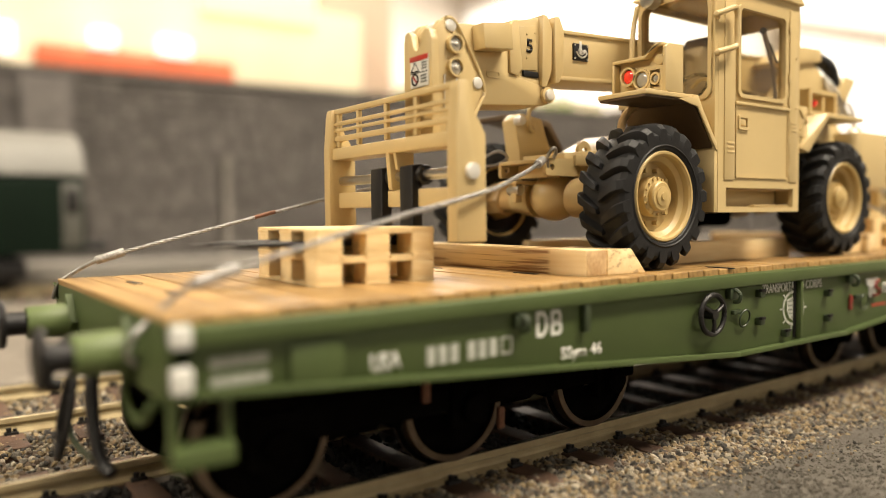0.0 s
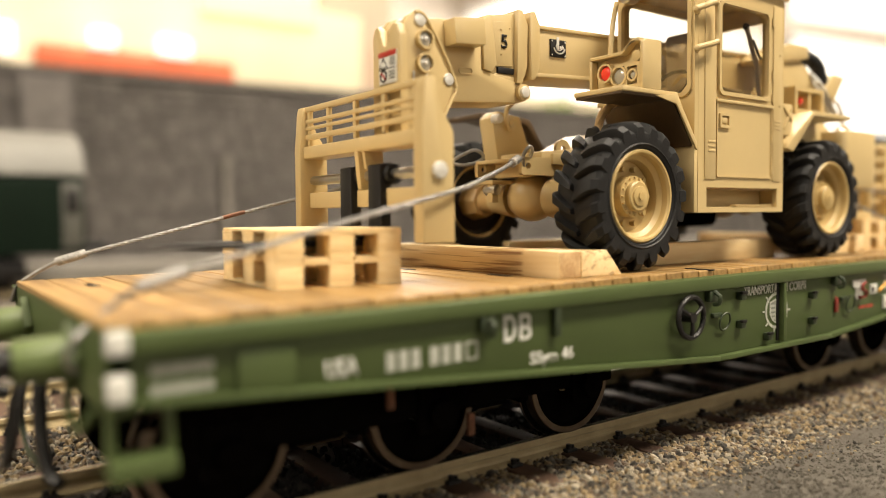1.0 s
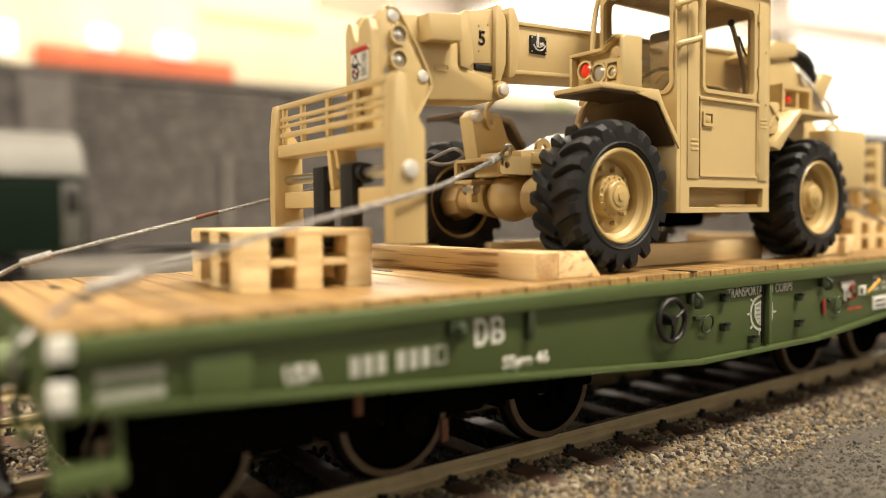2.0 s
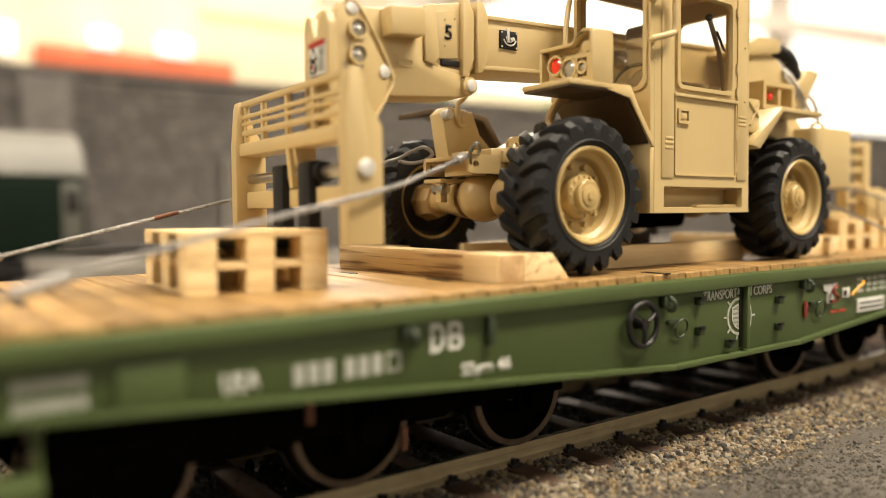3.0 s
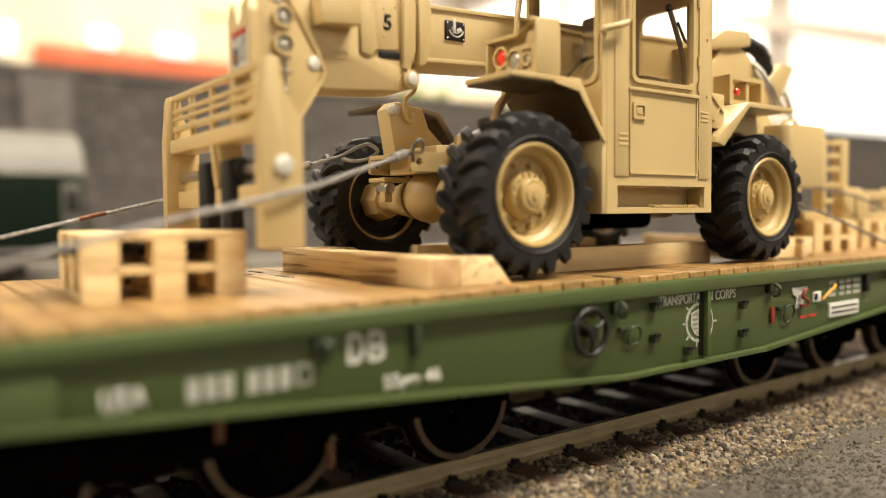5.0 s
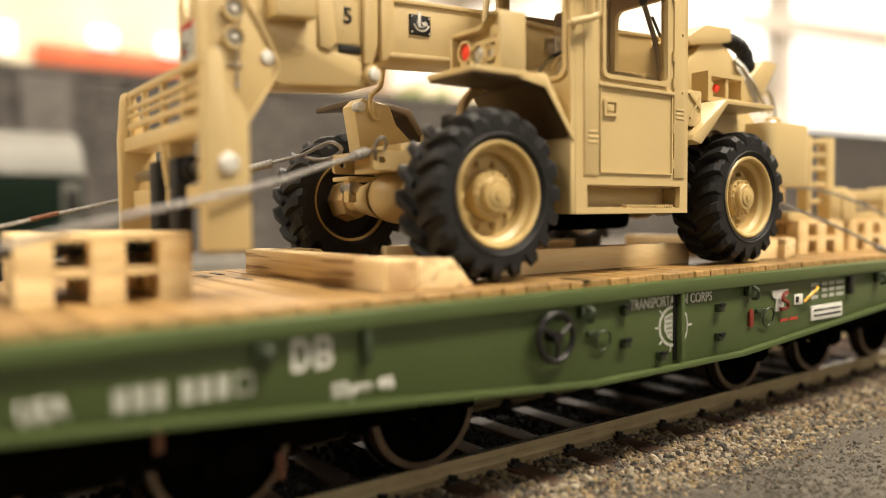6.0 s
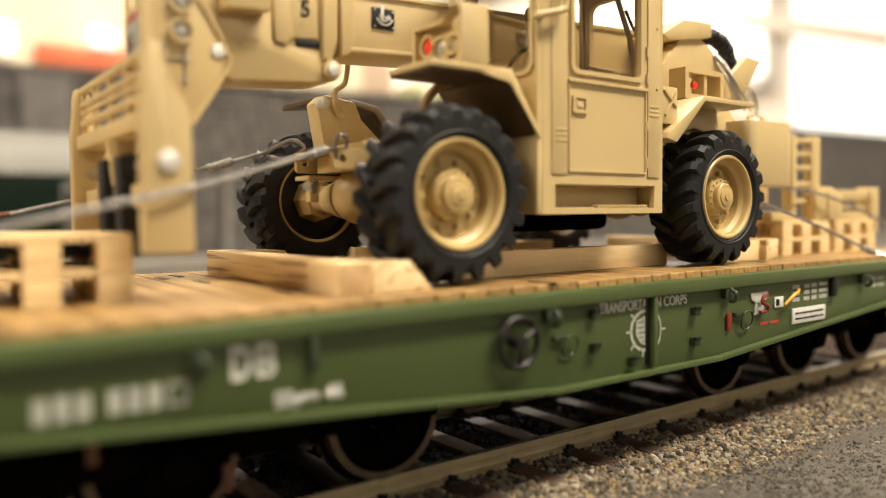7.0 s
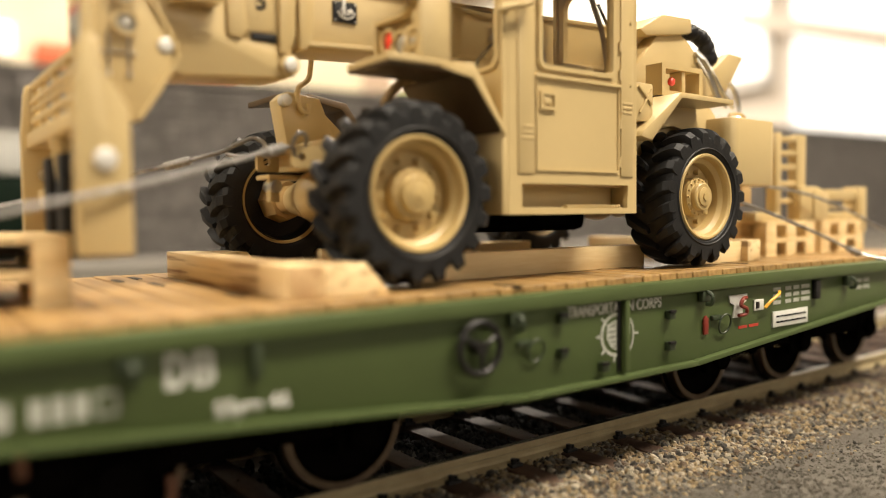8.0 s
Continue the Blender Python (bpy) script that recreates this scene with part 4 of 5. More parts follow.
def pallet(x, y, z, turn, lx=80.0, ly=113.0, h=20.0):
    t = thing("wooden_pallet", (x, y, z), "small raw-wood transport pallet in a stack of two", "pallet", "stacked pallets", rides=True)
    b, c = lx * 0.205, ly * 0.2
    for px in (-lx / 2, -b / 2, lx / 2 - b):
        part("bottom_board", box(x + px, x + px + b, y - ly / 2, y + ly / 2, z, z + 2.2, 0.4), PALLET, t)
        for py in (-ly / 2, -c / 2, ly / 2 - c):
            part("block", box(x + px + 0.3, x + px + b - 0.3, y + py + 0.3, y + py + c - 0.3, z + 2.2, z + h - 4.4, 0.4), PALLET, t)
    for py in (-ly / 2, -c / 2, ly / 2 - c):
        part("cross_board", box(x - lx / 2, x + lx / 2, y + py, y + py + c, z + h - 4.4, z + h - 2.2, 0.4), PALLET, t)
    n = 5
    for i in range(n):
        w = lx / n
        part("top_board", box(x - lx / 2 + i * w + 0.8, x - lx / 2 + (i + 1) * w - 0.8, y - ly / 2, y + ly / 2, z + h - 2.2, z + h, 0.4), PALLET, t)
    t.rotation_euler = (0, 0, radians(turn))
    return t


pallet(288.3, 525.5, DZ, -3.6, 95.0, 119.5, 20.2)
pallet(288.3, 525.5, DZ + 20.4, -3.2, 95.0, 119.5, 20.2)
for px, py in ((1074, 494), (1192, 494)):
    pallet(px, py, DZ, 0, 104, 76, 19)
    pallet(px, py, DZ + 19.2, 0, 104, 76, 19)


# ---- loader ----
LUGS = {}


def lug_mesh(side, s):
    """One rounded rubber lug of the tread, about the wheel's centre."""
    if (side, s) not in LUGS:
        lug = bmesh.new()
        rows = []
        for i in range(7):
            u = i / 6
            off = (0.6 + 23 * u) if side == 0 else (49.4 - 23 * u)
            a = 0.21 * u ** 1.3
            top = (56.0, 60.4, 61.6, 61.9, 61.9, 61.6, 60.2)[i]
            half = (0.08, 0.078, 0.074, 0.069, 0.063, 0.056, 0.036)[i]
            inner = (47, 51, 53, 53, 53, 53, 53)[i]
            mid = (top * 2 + inner) / 3
            rows.append([lug.verts.new((r * math.cos(g), s * off, r * math.sin(g))) for r, g in (
                (inner, a - half * 1.35), (mid, a - half * 1.12), (top, a - half * 0.8), (top, a + half * 0.8), (mid, a + half * 1.12), (inner, a + half * 1.35))])
        for q, w in zip(rows, rows[1:]):
            for i in range(6):
                lug.faces.new((q[i], q[(i + 1) % 6], w[(i + 1) % 6], w[i]))
        lug.faces.new(rows[0])
        lug.faces.new(rows[-1][::-1])
        LUGS[(side, s)] = to_mesh("tread_lug", lug, RUBBER, Vector((0, 0, 0)), True)
    return LUGS[(side, s)]


def wheel(t, x, yo, s):
    """Tyre with lugs, dished rim and nutted hub; s points from the outer face inwards."""
    c = (x, yo, 13)
    prof = [(37, s * 5), (40, s * 2), (46, s * 0.8), (51.5, s * 2), (54.5, s * 6), (55.6, s * 12), (55.8, s * 24), (55.6, s * 38), (54.5, s * 44), (51.5, s * 48), (46, s * 49), (40, s * 48), (37, s * 45)]
    ty = part("tyre", lathe(prof, c, seg=72), RUBBER, t, "black farm-tread tyre")
    bead = lathe([(41.5, s * 1.2), (42.5, s * 0.3), (43.5, s * 1.0), (42.5, s * 2.5)], c, seg=56)
    part("sidewall_ring", bead, RUBBER, ty)
    n = 19
    for side in (0, 1):
        for k in range(n):
            o = new("tread_lug", lug_mesh(side, s))
            o.parent = ty
            o.location = (Vector(c) - BASE[ty]) * U
            o.rotation_euler = (0, -math.tau * (k + 0.5 * side) / n, 0)
    rim = [(38.5, s * 3), (37.5, s * 1.8), (35.8, s * 2.0), (34.6, s * 4), (34.2, s * 9), (31.5, s * 11), (30.5, s * 12), (29.6, s * 20), (12, s * 21), (12, s * 30), (29, s * 29), (33, s * 34), (35, s * 44), (37.4, s * 46), (38.5, s * 45)]
    rm = part("rim", lathe(rim, c, seg=56), RIMTAN, t, "sand-coloured dished steel rim")
    # black lining added for the shade inside the rim
    part("inner_dish", lathe([(13, s * 30.4), (30, s * 29.6), (33.4, s * 35), (35, s * 44), (34, s * 44), (31, s * 36), (13, s * 34)], c, seg=40), BLACK, rm, "black lining for the shade inside the rim")
    hub = [(0.01, s * 5), (11.5, s * 5), (12.5, s * 6), (12.8, s * 10), (17, s * 11), (17.5, s * 13), (17.5, s * 20.5), (0.01, s * 20.5)]
    hb = part("hub", lathe(hub, c, seg=36), RIMTAN, t, "sand-coloured planetary hub")
    part("hub_cap", prism([(x + 8.5 * math.cos(a), 13 + 8.5 * math.sin(a)) for a in np.linspace(0, math.tau, 16, endpoint=False)], "y", yo + s * 5.2, yo + s * 3.8, 0.5), RIMTAN, hb)
    for k in range(10):
        a = math.tau * k / 10
        part("wheel_nut", cyl((x + 23.5 * math.cos(a), yo + s * 21, 13 + 23.5 * math.sin(a)), (x + 23.5 * math.cos(a), yo + s * 15.5, 13 + 23.5 * math.sin(a)), 2.3, 6), RIMTAN, rm)
    bt = bmesh.new()
    for k in range(16):
        a = math.tau * k / 16
        cyl((x + 15.3 * math.cos(a), yo + s * 11.5, 13 + 15.3 * math.sin(a)), (x + 15.3 * math.cos(a), yo + s * 9.2, 13 + 15.3 * math.sin(a)), 1.1, 6, bt)
    cyl((x, yo + s * 4.2, 13), (x, yo + s * 2.6, 13), 3.2, 14, bt)
    part("hub_bolts", bt, RIMTAN, hb)


def loader():
    t = thing("telescopic_loader", (685, 537, DZ), "sand-coloured military telescopic forklift loader on the wagon", "forklift", rides=True)
    for x in (530, 838):
        wheel(t, x, 402, 1)
        wheel(t, x, 661, -1)
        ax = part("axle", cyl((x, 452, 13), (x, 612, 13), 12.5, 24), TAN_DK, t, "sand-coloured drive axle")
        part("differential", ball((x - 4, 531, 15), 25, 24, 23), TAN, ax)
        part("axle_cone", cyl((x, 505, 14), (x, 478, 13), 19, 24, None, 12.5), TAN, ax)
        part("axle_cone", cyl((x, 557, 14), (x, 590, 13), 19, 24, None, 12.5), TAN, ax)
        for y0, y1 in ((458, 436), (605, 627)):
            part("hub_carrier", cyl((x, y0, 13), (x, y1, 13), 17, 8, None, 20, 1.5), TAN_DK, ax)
    part("chassis", prism([(512, 36), (560, 30), (960, 30), (1000, 40), (1000, 78), (600, 78), (560, 60), (512, 56)], "y", 504, 562, 1.5), TAN, t)
    # added block that darkens the gap under the cab
    part("transmission", box(640, 806, 516, 590, -17, 32, 9, seg=3), SHADE_BLACK, t, "near-black block added to darken the gap below the cab")
    fp = part("tow_plate", box(484, 560, 500.6, 565.4, 46.2, 49.6, 0.8), TAN, t, "sand-coloured tow plate with pierced lugs")
    part("front_apron", box(497, 514, 512, 552, 33, 46, 1.0), TAN, fp)
    part("lower_lip", box(484, 516, 540, 566, 27.5, 31, 0.8), TAN, fp)
    for y in (500, 562):
        lg = holed(round_rect(484, 524, 34, 50, 3), round_rect(489, 495, 39, 45, 2.9), "y", y, y + 4)
        part("tow_lug", lg, TAN, fp)
    part("frame_rail", box(520, 600, 497, 501, 44, 54, 0.8), TAN, fp)
    part("pivot_pin", cyl((490, 540, 22), (490, 556, 22), 5, 14, None, None, 0.6), STEEL, fp)
    part("pin_tab", box(486, 494, 543, 551, 10, 29, 1), TAN, fp)
    for x, y in ((548, 514),):
        part("tow_eye", lathe([(3.4, -2), (9, -2), (9, 2), (3.4, 2)], (x, y, 60), "y", 20), TAN, fp)
    lv = part("lift_lever", prism([(512, 46), (546, 46), (556, 56), (540, 95), (512, 99), (504, 92)], "y", 564, 584, 1.0), TAN, t, "sand-coloured lever with a steel pin")
    part("lever_pin", cyl((507.5, 556, 91), (507.5, 566, 91), 4.6, 16, None, None, 1), PINHEAD, lv)
    part("lever_brace", prism([(534, 46), (589, 46), (589, 56), (542, 98), (532, 96)], "y", 585, 591, 1), TAN, lv)
    part("hook_bar", tube(smooth_path([(527, 550, 134), (527.5, 557, 112), (524, 558, 106), (518, 558, 101), (518, 559, 92), (521, 560, 84), (527, 561, 83), (528, 561, 90)]), 2.2), TAN, lv)
    part("far_fender", prism([(515, 101), (545, 104), (582, 98), (610, 58), (606, 55), (577, 92), (545, 99), (515, 96)], "y", 594, 655, 0.8), UNDERSIDE, t, "flat mudguard with its shade in the brown colour")
    # cab
    C0, C1, CB, CT = 611, 742, -1, 206
    cab = part("cab", holed(
        [(736, CT), (700, CT), (660, CT), (620, CT), (604.3, CT), (604.3, 180), (604.3, 140), (604.3, 100), (604.3, 58), (604.3, 40), (604.3, 24), (650, 24), (690, 24), (720, 24), (742, 24), (742, 60), (742, 120), (742, 170), (742, 190), (742, 200)],
        [(706, 186), (690, 186), (670, 186), (648, 186), (637, 184), (635, 176), (635, 150), (635, 130), (635, 116), (637, 109), (642, 107), (655, 107), (670, 107), (690, 107), (706, 107), (711, 110), (712, 120), (712, 150), (712, 178), (710, 183)],
        "y", 404, 409), TAN, t, "sand-coloured enclosed driver's cab", smooth=False)
    part("window_trim", holed(round_rect(632, 715, 104, 189, 7), round_rect(635.5, 711.5, 107.5, 185.5, 5), "y", 401.5, 404.5), TAN, cab)
    gl = part("side_glass", box(634, 713, 406, 407, 106, 187, 0), GLASS, cab, "faintly tinted glass", smooth=False)
    # front of the cab
    part("front_wall", holed([(404, CT), (440, CT), (470, CT), (490, CT), (490, 160), (490, 100), (490, 56), (470, 56), (440, 56), (404, 56), (404, 100), (404, 160)],
                             [(413, 196), (440, 197), (470, 197), (484, 196), (484, 160), (484, 112), (484, 105), (470, 104), (440, 104), (418, 105), (410, 113), (410, 160)], "x", 599, 604), TAN, cab, smooth=False)
    part("front_panel", box(599.2, 604.2, 404.2, 530, -0.8, 56.4, 0.4), TAN, cab)
    part("windscreen_trim", holed(round_rect(406.5, 487, 101, 199, 9), round_rect(410, 483.5, 104.5, 195.5, 7), "x", 596.5, 599.5), TAN, cab)
    part("windscreen", box(601, 602, 407, 486, 102, 198, 0), GLASS, cab, "faintly tinted glass", smooth=False)
    part("rear_wall", holed(round_rect(409.3, 485.7, -0.5, CT - 0.5, 3), round_rect(416, 480, 112, 186, 8), "x", 736, 741.3), TAN, cab)
    part("inner_wall", holed(round_rect(604.4, 741.6, -0.7, CT - 0.4, 3), round_rect(611, 733, 106, 197, 8), "y", 486, 489.6), TAN, cab)
    part("roof", prism([(592, 203), (604, 212), (735, 212), (746, 203)], "y", 400, 494, 1.5), TAN, cab)
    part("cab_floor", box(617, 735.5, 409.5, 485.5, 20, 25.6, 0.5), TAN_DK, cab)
    part("cowl", box(605, 628, 409.4, 485.6, 26, 103, 1), TAN, cab)
    # step recess below the door
    part("step_frame", holed([(742, 24), (604.3, 24), (604.3, -1), (742, -1)], [(732, 21.4), (617, 21.4), (617, 3.4), (731, 3.4)], "y", 404, 409), TAN, cab, smooth=False)
    part("step_tread", box(616.5, 735, 409.2, 424, -0.6, 4, 0.6), TAN, cab)
    part("step_back", box(616.5, 735, 424.2, 430, -0.6, 23.5, 0.6), TAN, cab)
    teeth = bmesh.new()
    for k in range(20):
        box(665 + 3 * k, 666.6 + 3 * k, 405, 412, 3.5, 6, 0.2, teeth)
    part("step_grip", teeth, TAN, cab)
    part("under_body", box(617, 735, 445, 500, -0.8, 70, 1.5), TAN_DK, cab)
    dr = part("door", holed(round_rect(630.5, 720, 30.8, 100, 1.5), round_rect(631.7, 718.8, 32, 98.5, 1.2), "y", 402.6, 404.4), TAN, cab, "door outline bead")
    part("door_rail", box(629, 721, 401.4, 404.4, 97.5, 100.5, 0.7), TAN, dr)
    part("latch_frame", holed(round_rect(634.5, 650.5, 75, 88.5, 1.5), round_rect(637, 648, 77.5, 86, 1), "y", 402, 404.4), TAN, dr)
    part("latch", box(638.5, 646.5, 402.8, 404.4, 79, 84.5, 0.6), TAN, dr)
    part("pillar_strip", box(613, 629, 402.8, 404.2, 28.6, 196, 0.5), TAN, cab)
    part("pillar_strip", box(722, 737, 402.8, 404.2, 28.3, 196, 0.5), TAN, cab)
    for x, zs in ((622.5, (54, 58, 62)), (729.5, (79, 82.6, 86.2))):
        for z in zs:
            part("vent_rib", box(x - 5.5, x + 5.5, 402.2, 404.4, z - 1.2, z + 1.2, 0.6), TAN, cab)
    for z in (40, 70, 108, 130, 180):
        part("hinge", cyl((721, 403.2, z - 4), (721, 403.2, z + 4), 1.3, 10), TAN, dr)
    for z in (101, 150):
        part("rivet", ball((733, 402.6, z), 1.4, 0.9, 1.4, None, 1), TAN, cab)
    for y, z in ((416, 84), (421, 78), (414, 70)):
        part("rivet", ball((603.6, y, z), 1.0, 1.6, 1.6, None, 1), TAN, cab)
    part("mirror_bracket", tube(smooth_path([(603, 404, 142), (596, 399, 139.5), (592, 396.5, 139.5), (604, 396, 143), (617, 396, 147), (620.5, 396, 151), (620.5, 396, 165), (620.5, 396, 177), (617, 396, 181.5), (604, 396.5, 177), (591, 397, 172.5), (596, 400, 172), (603, 404, 173)], 5), 2.6, 10), TAN, cab, "bent tube mirror bracket")
    part("work_lamp", cyl((582, 466, 200), (594, 466, 200), 9, 18, None, None, 1.5), STEEL, cab)
    part("grab_tube", tube(smooth_path([(586, 482, 110), (580, 482, 130), (582, 482, 170), (588, 482, 196)], 5), 2.6), TAN, cab)
    st = part("seat", prism([(632, 60), (668, 60), (676, 120), (664, 168), (650, 172), (654, 84), (632, 80)], "y", 436, 476, 5), SEAT, cab, "brown driver's seat")
    part("lever", tube(smooth_path([(730, 420, 60), (723, 420, 130), (710, 420, 162), (703, 420, 175)], 5), 2.2), SEAT, cab, "grey-brown steering column")
    part("knob", ball((702, 420, 177), 3.4, 3.4, 3.4), BLACK, cab)
    part("lever", tube(smooth_path([(732, 422, 150), (726, 421, 152), (720, 420, 158), (714, 420, 166)], 5), 1.3), BLACK, cab, "black control lever")
    part("console", box(694, 733, 440, 476, 26, 122, 3), TAN, cab)
    part("dash_rail", tube(smooth_path([(606, 414, 112), (609, 418, 120), (614, 430, 122), (616, 440, 116)], 5), 1.8, 8), TAN, cab)
    part("steering_wheel", tube([(628 + 8 * math.sin(a), 450 + 18 * math.cos(a), 118 + 14 * math.sin(a)) for a in np.linspace(0, math.tau, 24, endpoint=False)], 1.8, closed=True), BLACK, cab)
    # near mudguard and lamp housing
    mg = part("mudguard", prism([(566, 97), (572, 97), (599, 58), (599, 63), (575, 101.5), (566, 101.5)], "y", 404, 486, 0.7), TAN, t, "flat sloping mudguard over the wheel")
    part("mudguard_top", box(505, 566.5, 404.2, 457, 97.2, 101.3, 0.7), TAN, mg)
    part("mudguard_side", prism([(545, 96), (572, 100), (601, 60), (601, 53), (572, 91)], "y", 402.3, 404, 0.5), TAN, mg)
    part("underseal", box(506, 570, 406, 456, 95.2, 97.4, 0.4), UNDERSIDE, mg, "dark brown underside with shade in its colour")
    part("underseal", prism([(569, 97.2), (572, 96.4), (599, 58), (597.5, 56.5), (570, 94)], "y", 406, 485, 0.3), UNDERSIDE, mg, "dark brown underside with shade in its colour")
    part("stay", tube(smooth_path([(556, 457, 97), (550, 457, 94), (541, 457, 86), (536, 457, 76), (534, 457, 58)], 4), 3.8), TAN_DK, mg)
    lh = part("lamp_housing", prism([(531, 101.5), (531, 139), (536, 142), (555, 142.6), (555, 101.5)], "y", 405, 408.5, 0.8), TAN, mg, "lamp housing with round lamps")
    part("lamp_panel", prism([(460, 102), (408.7, 102), (408.7, 141), (417, 141), (427, 132.5), (460, 133)], "x", 538, 542, 0.7), TAN, lh)
    part("housing_top", prism([(463, 131.6), (427, 131.4), (417, 140), (408.7, 140), (408.7, 143), (415, 143), (428, 134.4), (463, 134.6)], "x", 530.5, 541, 0.7), TAN, lh)
    part("housing_end", box(530.5, 541, 460.2, 463, 102, 131.5, 0.6), TAN, lh)
    part("lamp_box", holed([(425, 124), (409, 124), (409, 103), (425, 103)], [(422, 121), (412, 121), (412, 106), (422, 106)], "x", 532, 538), TAN, lh)
    for (y, z, r, mt, lab) in ((446, 119, 6.6, RED_LENS, "red signal lamp"), (431, 114.5, 7.0, LENS, "clear headlamp"), (416.5, 113.5, 3.6, LENS, "small clear lamp")):
        lp = part("lamp_bezel", lathe([(r, 0), (r + 1.8, 0), (r + 1.8, -5), (r, -5)], (536, y, z), "x", 24), TAN, lh)
        part("lens", ball((534.5, y, z), 3, r, r), mt, lp, lab)
    part("horn", cyl((541, 414, 130), (533, 414, 129), 4.0, 14, None, 4.8, 0.8), TAN, lh)
    # boom
    bo = part("boom", prism([(478, 119), (905, 140), (905, 183), (478, 166)], "y", 500, 546, 2), TAN, t, "long sand-coloured telescopic boom")
    part("boom_bead", prism([(490, 120.6), (900, 140.6), (900, 144), (490, 124)], "y", 498, 502, 0.4), TAN, bo)
    part("boom_bead", prism([(490, 163), (900, 179.4), (900, 182.8), (490, 166.4)], "y", 498, 502, 0.4), TAN, bo)
    co = part("boom_collar", prism([(438, 121), (456, 112), (484, 114), (492, 126), (494, 162), (486, 172), (478, 174), (440, 166)], "y", 499.4, 550, 0.8), TAN, bo)
    part("collar_lip", prism([(436, 160), (443, 167), (447, 167), (452, 126), (446, 119), (438, 121)], "y", 495, 554, 0.8), TAN, co)
    part("collar_rim", prism([(474, 112), (480, 113), (486, 127), (487, 164), (481, 175.5), (476, 176)], "y", 494, 556, 1.0), TAN, co)
    part("collar_flange", prism([(489, 116), (494, 117), (499, 128), (500, 164), (494, 176), (488, 175)], "y", 492, 558, 1.2), TAN, co)
    part("collar_foot", prism([(450, 113), (482, 111), (486, 117), (452, 120)], "y", 498.2, 551, 0.8), TAN, co)
    part("number_panel", prism([(448, 162), (470, 166), (472, 127), (452, 125)], "y", 497.6, 500.5, 0.5), TAN, co)
    part("panel_number", text_bm("5", 12, 458.5, 496.9, 141, 7.0, 0.02), BLACK, co, smooth=False)
    for x, z in ((457, 157), (467, 159), (457, 136)):
        part("rivet", ball((x + 2, 497.4, z), 1.0, 0.7, 1.0, None, 1), TAN, co)
    # black bar for the shade in the gap below the number panel
    part("panel_recess", box(455, 473, 497.2, 501, 120, 125, 0.4), BLACK, co)
    part("top_box", prism([(397, 155.5), (428, 159), (430, 137.5), (399, 135)], "y", 482, 497.5, 0.9), TAN, bo, "bevelled side box")
    em = part("badge", box(518.5, 538, 498.2, 500.4, 141.5, 157, 0.4), BLACK, bo, "small black badge with silver shapes")
    part("badge_arc", tube([(529 + 7.5 * math.cos(a), 498, 152 + 7.5 * math.sin(a)) for a in np.linspace(math.pi + 0.35, math.tau - 0.35, 9)], 0.75, 6), PINHEAD, em)
    part("badge_arc", tube([(529 + 4 * math.cos(a), 498, 151 + 3.5 * math.sin(a)) for a in np.linspace(math.pi - 0.4, math.tau + 0.4, 9)], 0.6, 6), PINHEAD, em)
    part("badge_post", box(525.5, 528, 497, 498.6, 147, 159, 0.3), PINHEAD, em)
    part("badge_bar", box(529.5, 534.5, 497.4, 498.5, 149, 151.5, 0.2), PINHEAD, em)
    for x, z in ((520, 155.3), (536.5, 155.3), (536.5, 143), (520, 143)):
        part("badge_screw", ball((x, 498, z), 0.9, 0.7, 0.9, None, 1), PINHEAD, em)
    hp = [(372, 154), (392, 157), (437, 160), (437, 121), (486, 112), (488, 99), (478, 96), (408, 91), (394, 96), (386, 112), (376, 134)]
    hd = part("boom_head", prism(hp, "y", 497, 538, 1.5), TAN, bo, "heavy boom head casting")
    part("head_slot", holed(round_rect(412, 427, 115, 121, 2.9), round_rect(413, 426, 116, 120, 1.9), "y", 496.2, 498), TAN, hd)
    for x, z, r in ((367, 150, 5.5), (394, 106.6, 5.0), (481, 105, 5.0)):
        pn = part("steel_pin", cyl((x, 485 if x < 400 else 490, z), (x, 545, z), r, 20, None, None, 1.2), PINHEAD, hd, "bright steel pivot pin")
        part("pin_collar", lathe([(r, 0), (r + 2.2, 0), (r + 2.2, 5), (r, 5)], (x, 487.5 if x < 400 else 492.5, z), "y", 20), TAN, pn)
    for z in (135, 116.5):
        lm = part("work_lamp", lathe([(0.01, 0.5), (6.0, 0.5), (6.2, -2.5), (7.8, -2.5), (8, -1), (7.4, 3), (5, 7), (0.01, 7)], (370, 484.5, z), "y", 28), TAN, hd, "round sand-coloured work lamp with clear lens")
        part("lens", lathe([(0.01, -1.6), (3.2, -1.2), (5.9, 0), (5.9, 0.4), (0.01, 0.4)], (370, 484.5, z), "y", 24), LENS, lm, "clear glass lens")
        part("bulb", ball((370, 482.8, z), 1.6, 0.8, 1.6, None, 2), PINHEAD, lm)
    part("plate_edge", tube(smooth_path([(362, 486, 155), (374, 486, 150), (400, 486, 106), (395, 486, 88), (377, 486, 60)], 4), 1.6, 8), TAN, hd)
    # quick-hitch and fork carriage
    face = [(521, 58), (521, 138), (518.5, 145), (514, 147), (510, 143), (506.5, 132), (503, 129.5), (499.5, 132), (496, 142), (491, 146), (485, 144), (482, 136), (481, 58)]
    hi = part("hitch", prism(face, "x", 345, 352, 1.2), TAN, t, "upright notched quick-hitch plate")
    cheek = [(352.4, 58), (352.4, 146), (357, 153), (366, 156), (374, 150), (400, 106), (395, 88), (377, 58)]
    part("hitch_cheek", prism(cheek, "y", 486.5, 494, 1.4), TAN, hi)
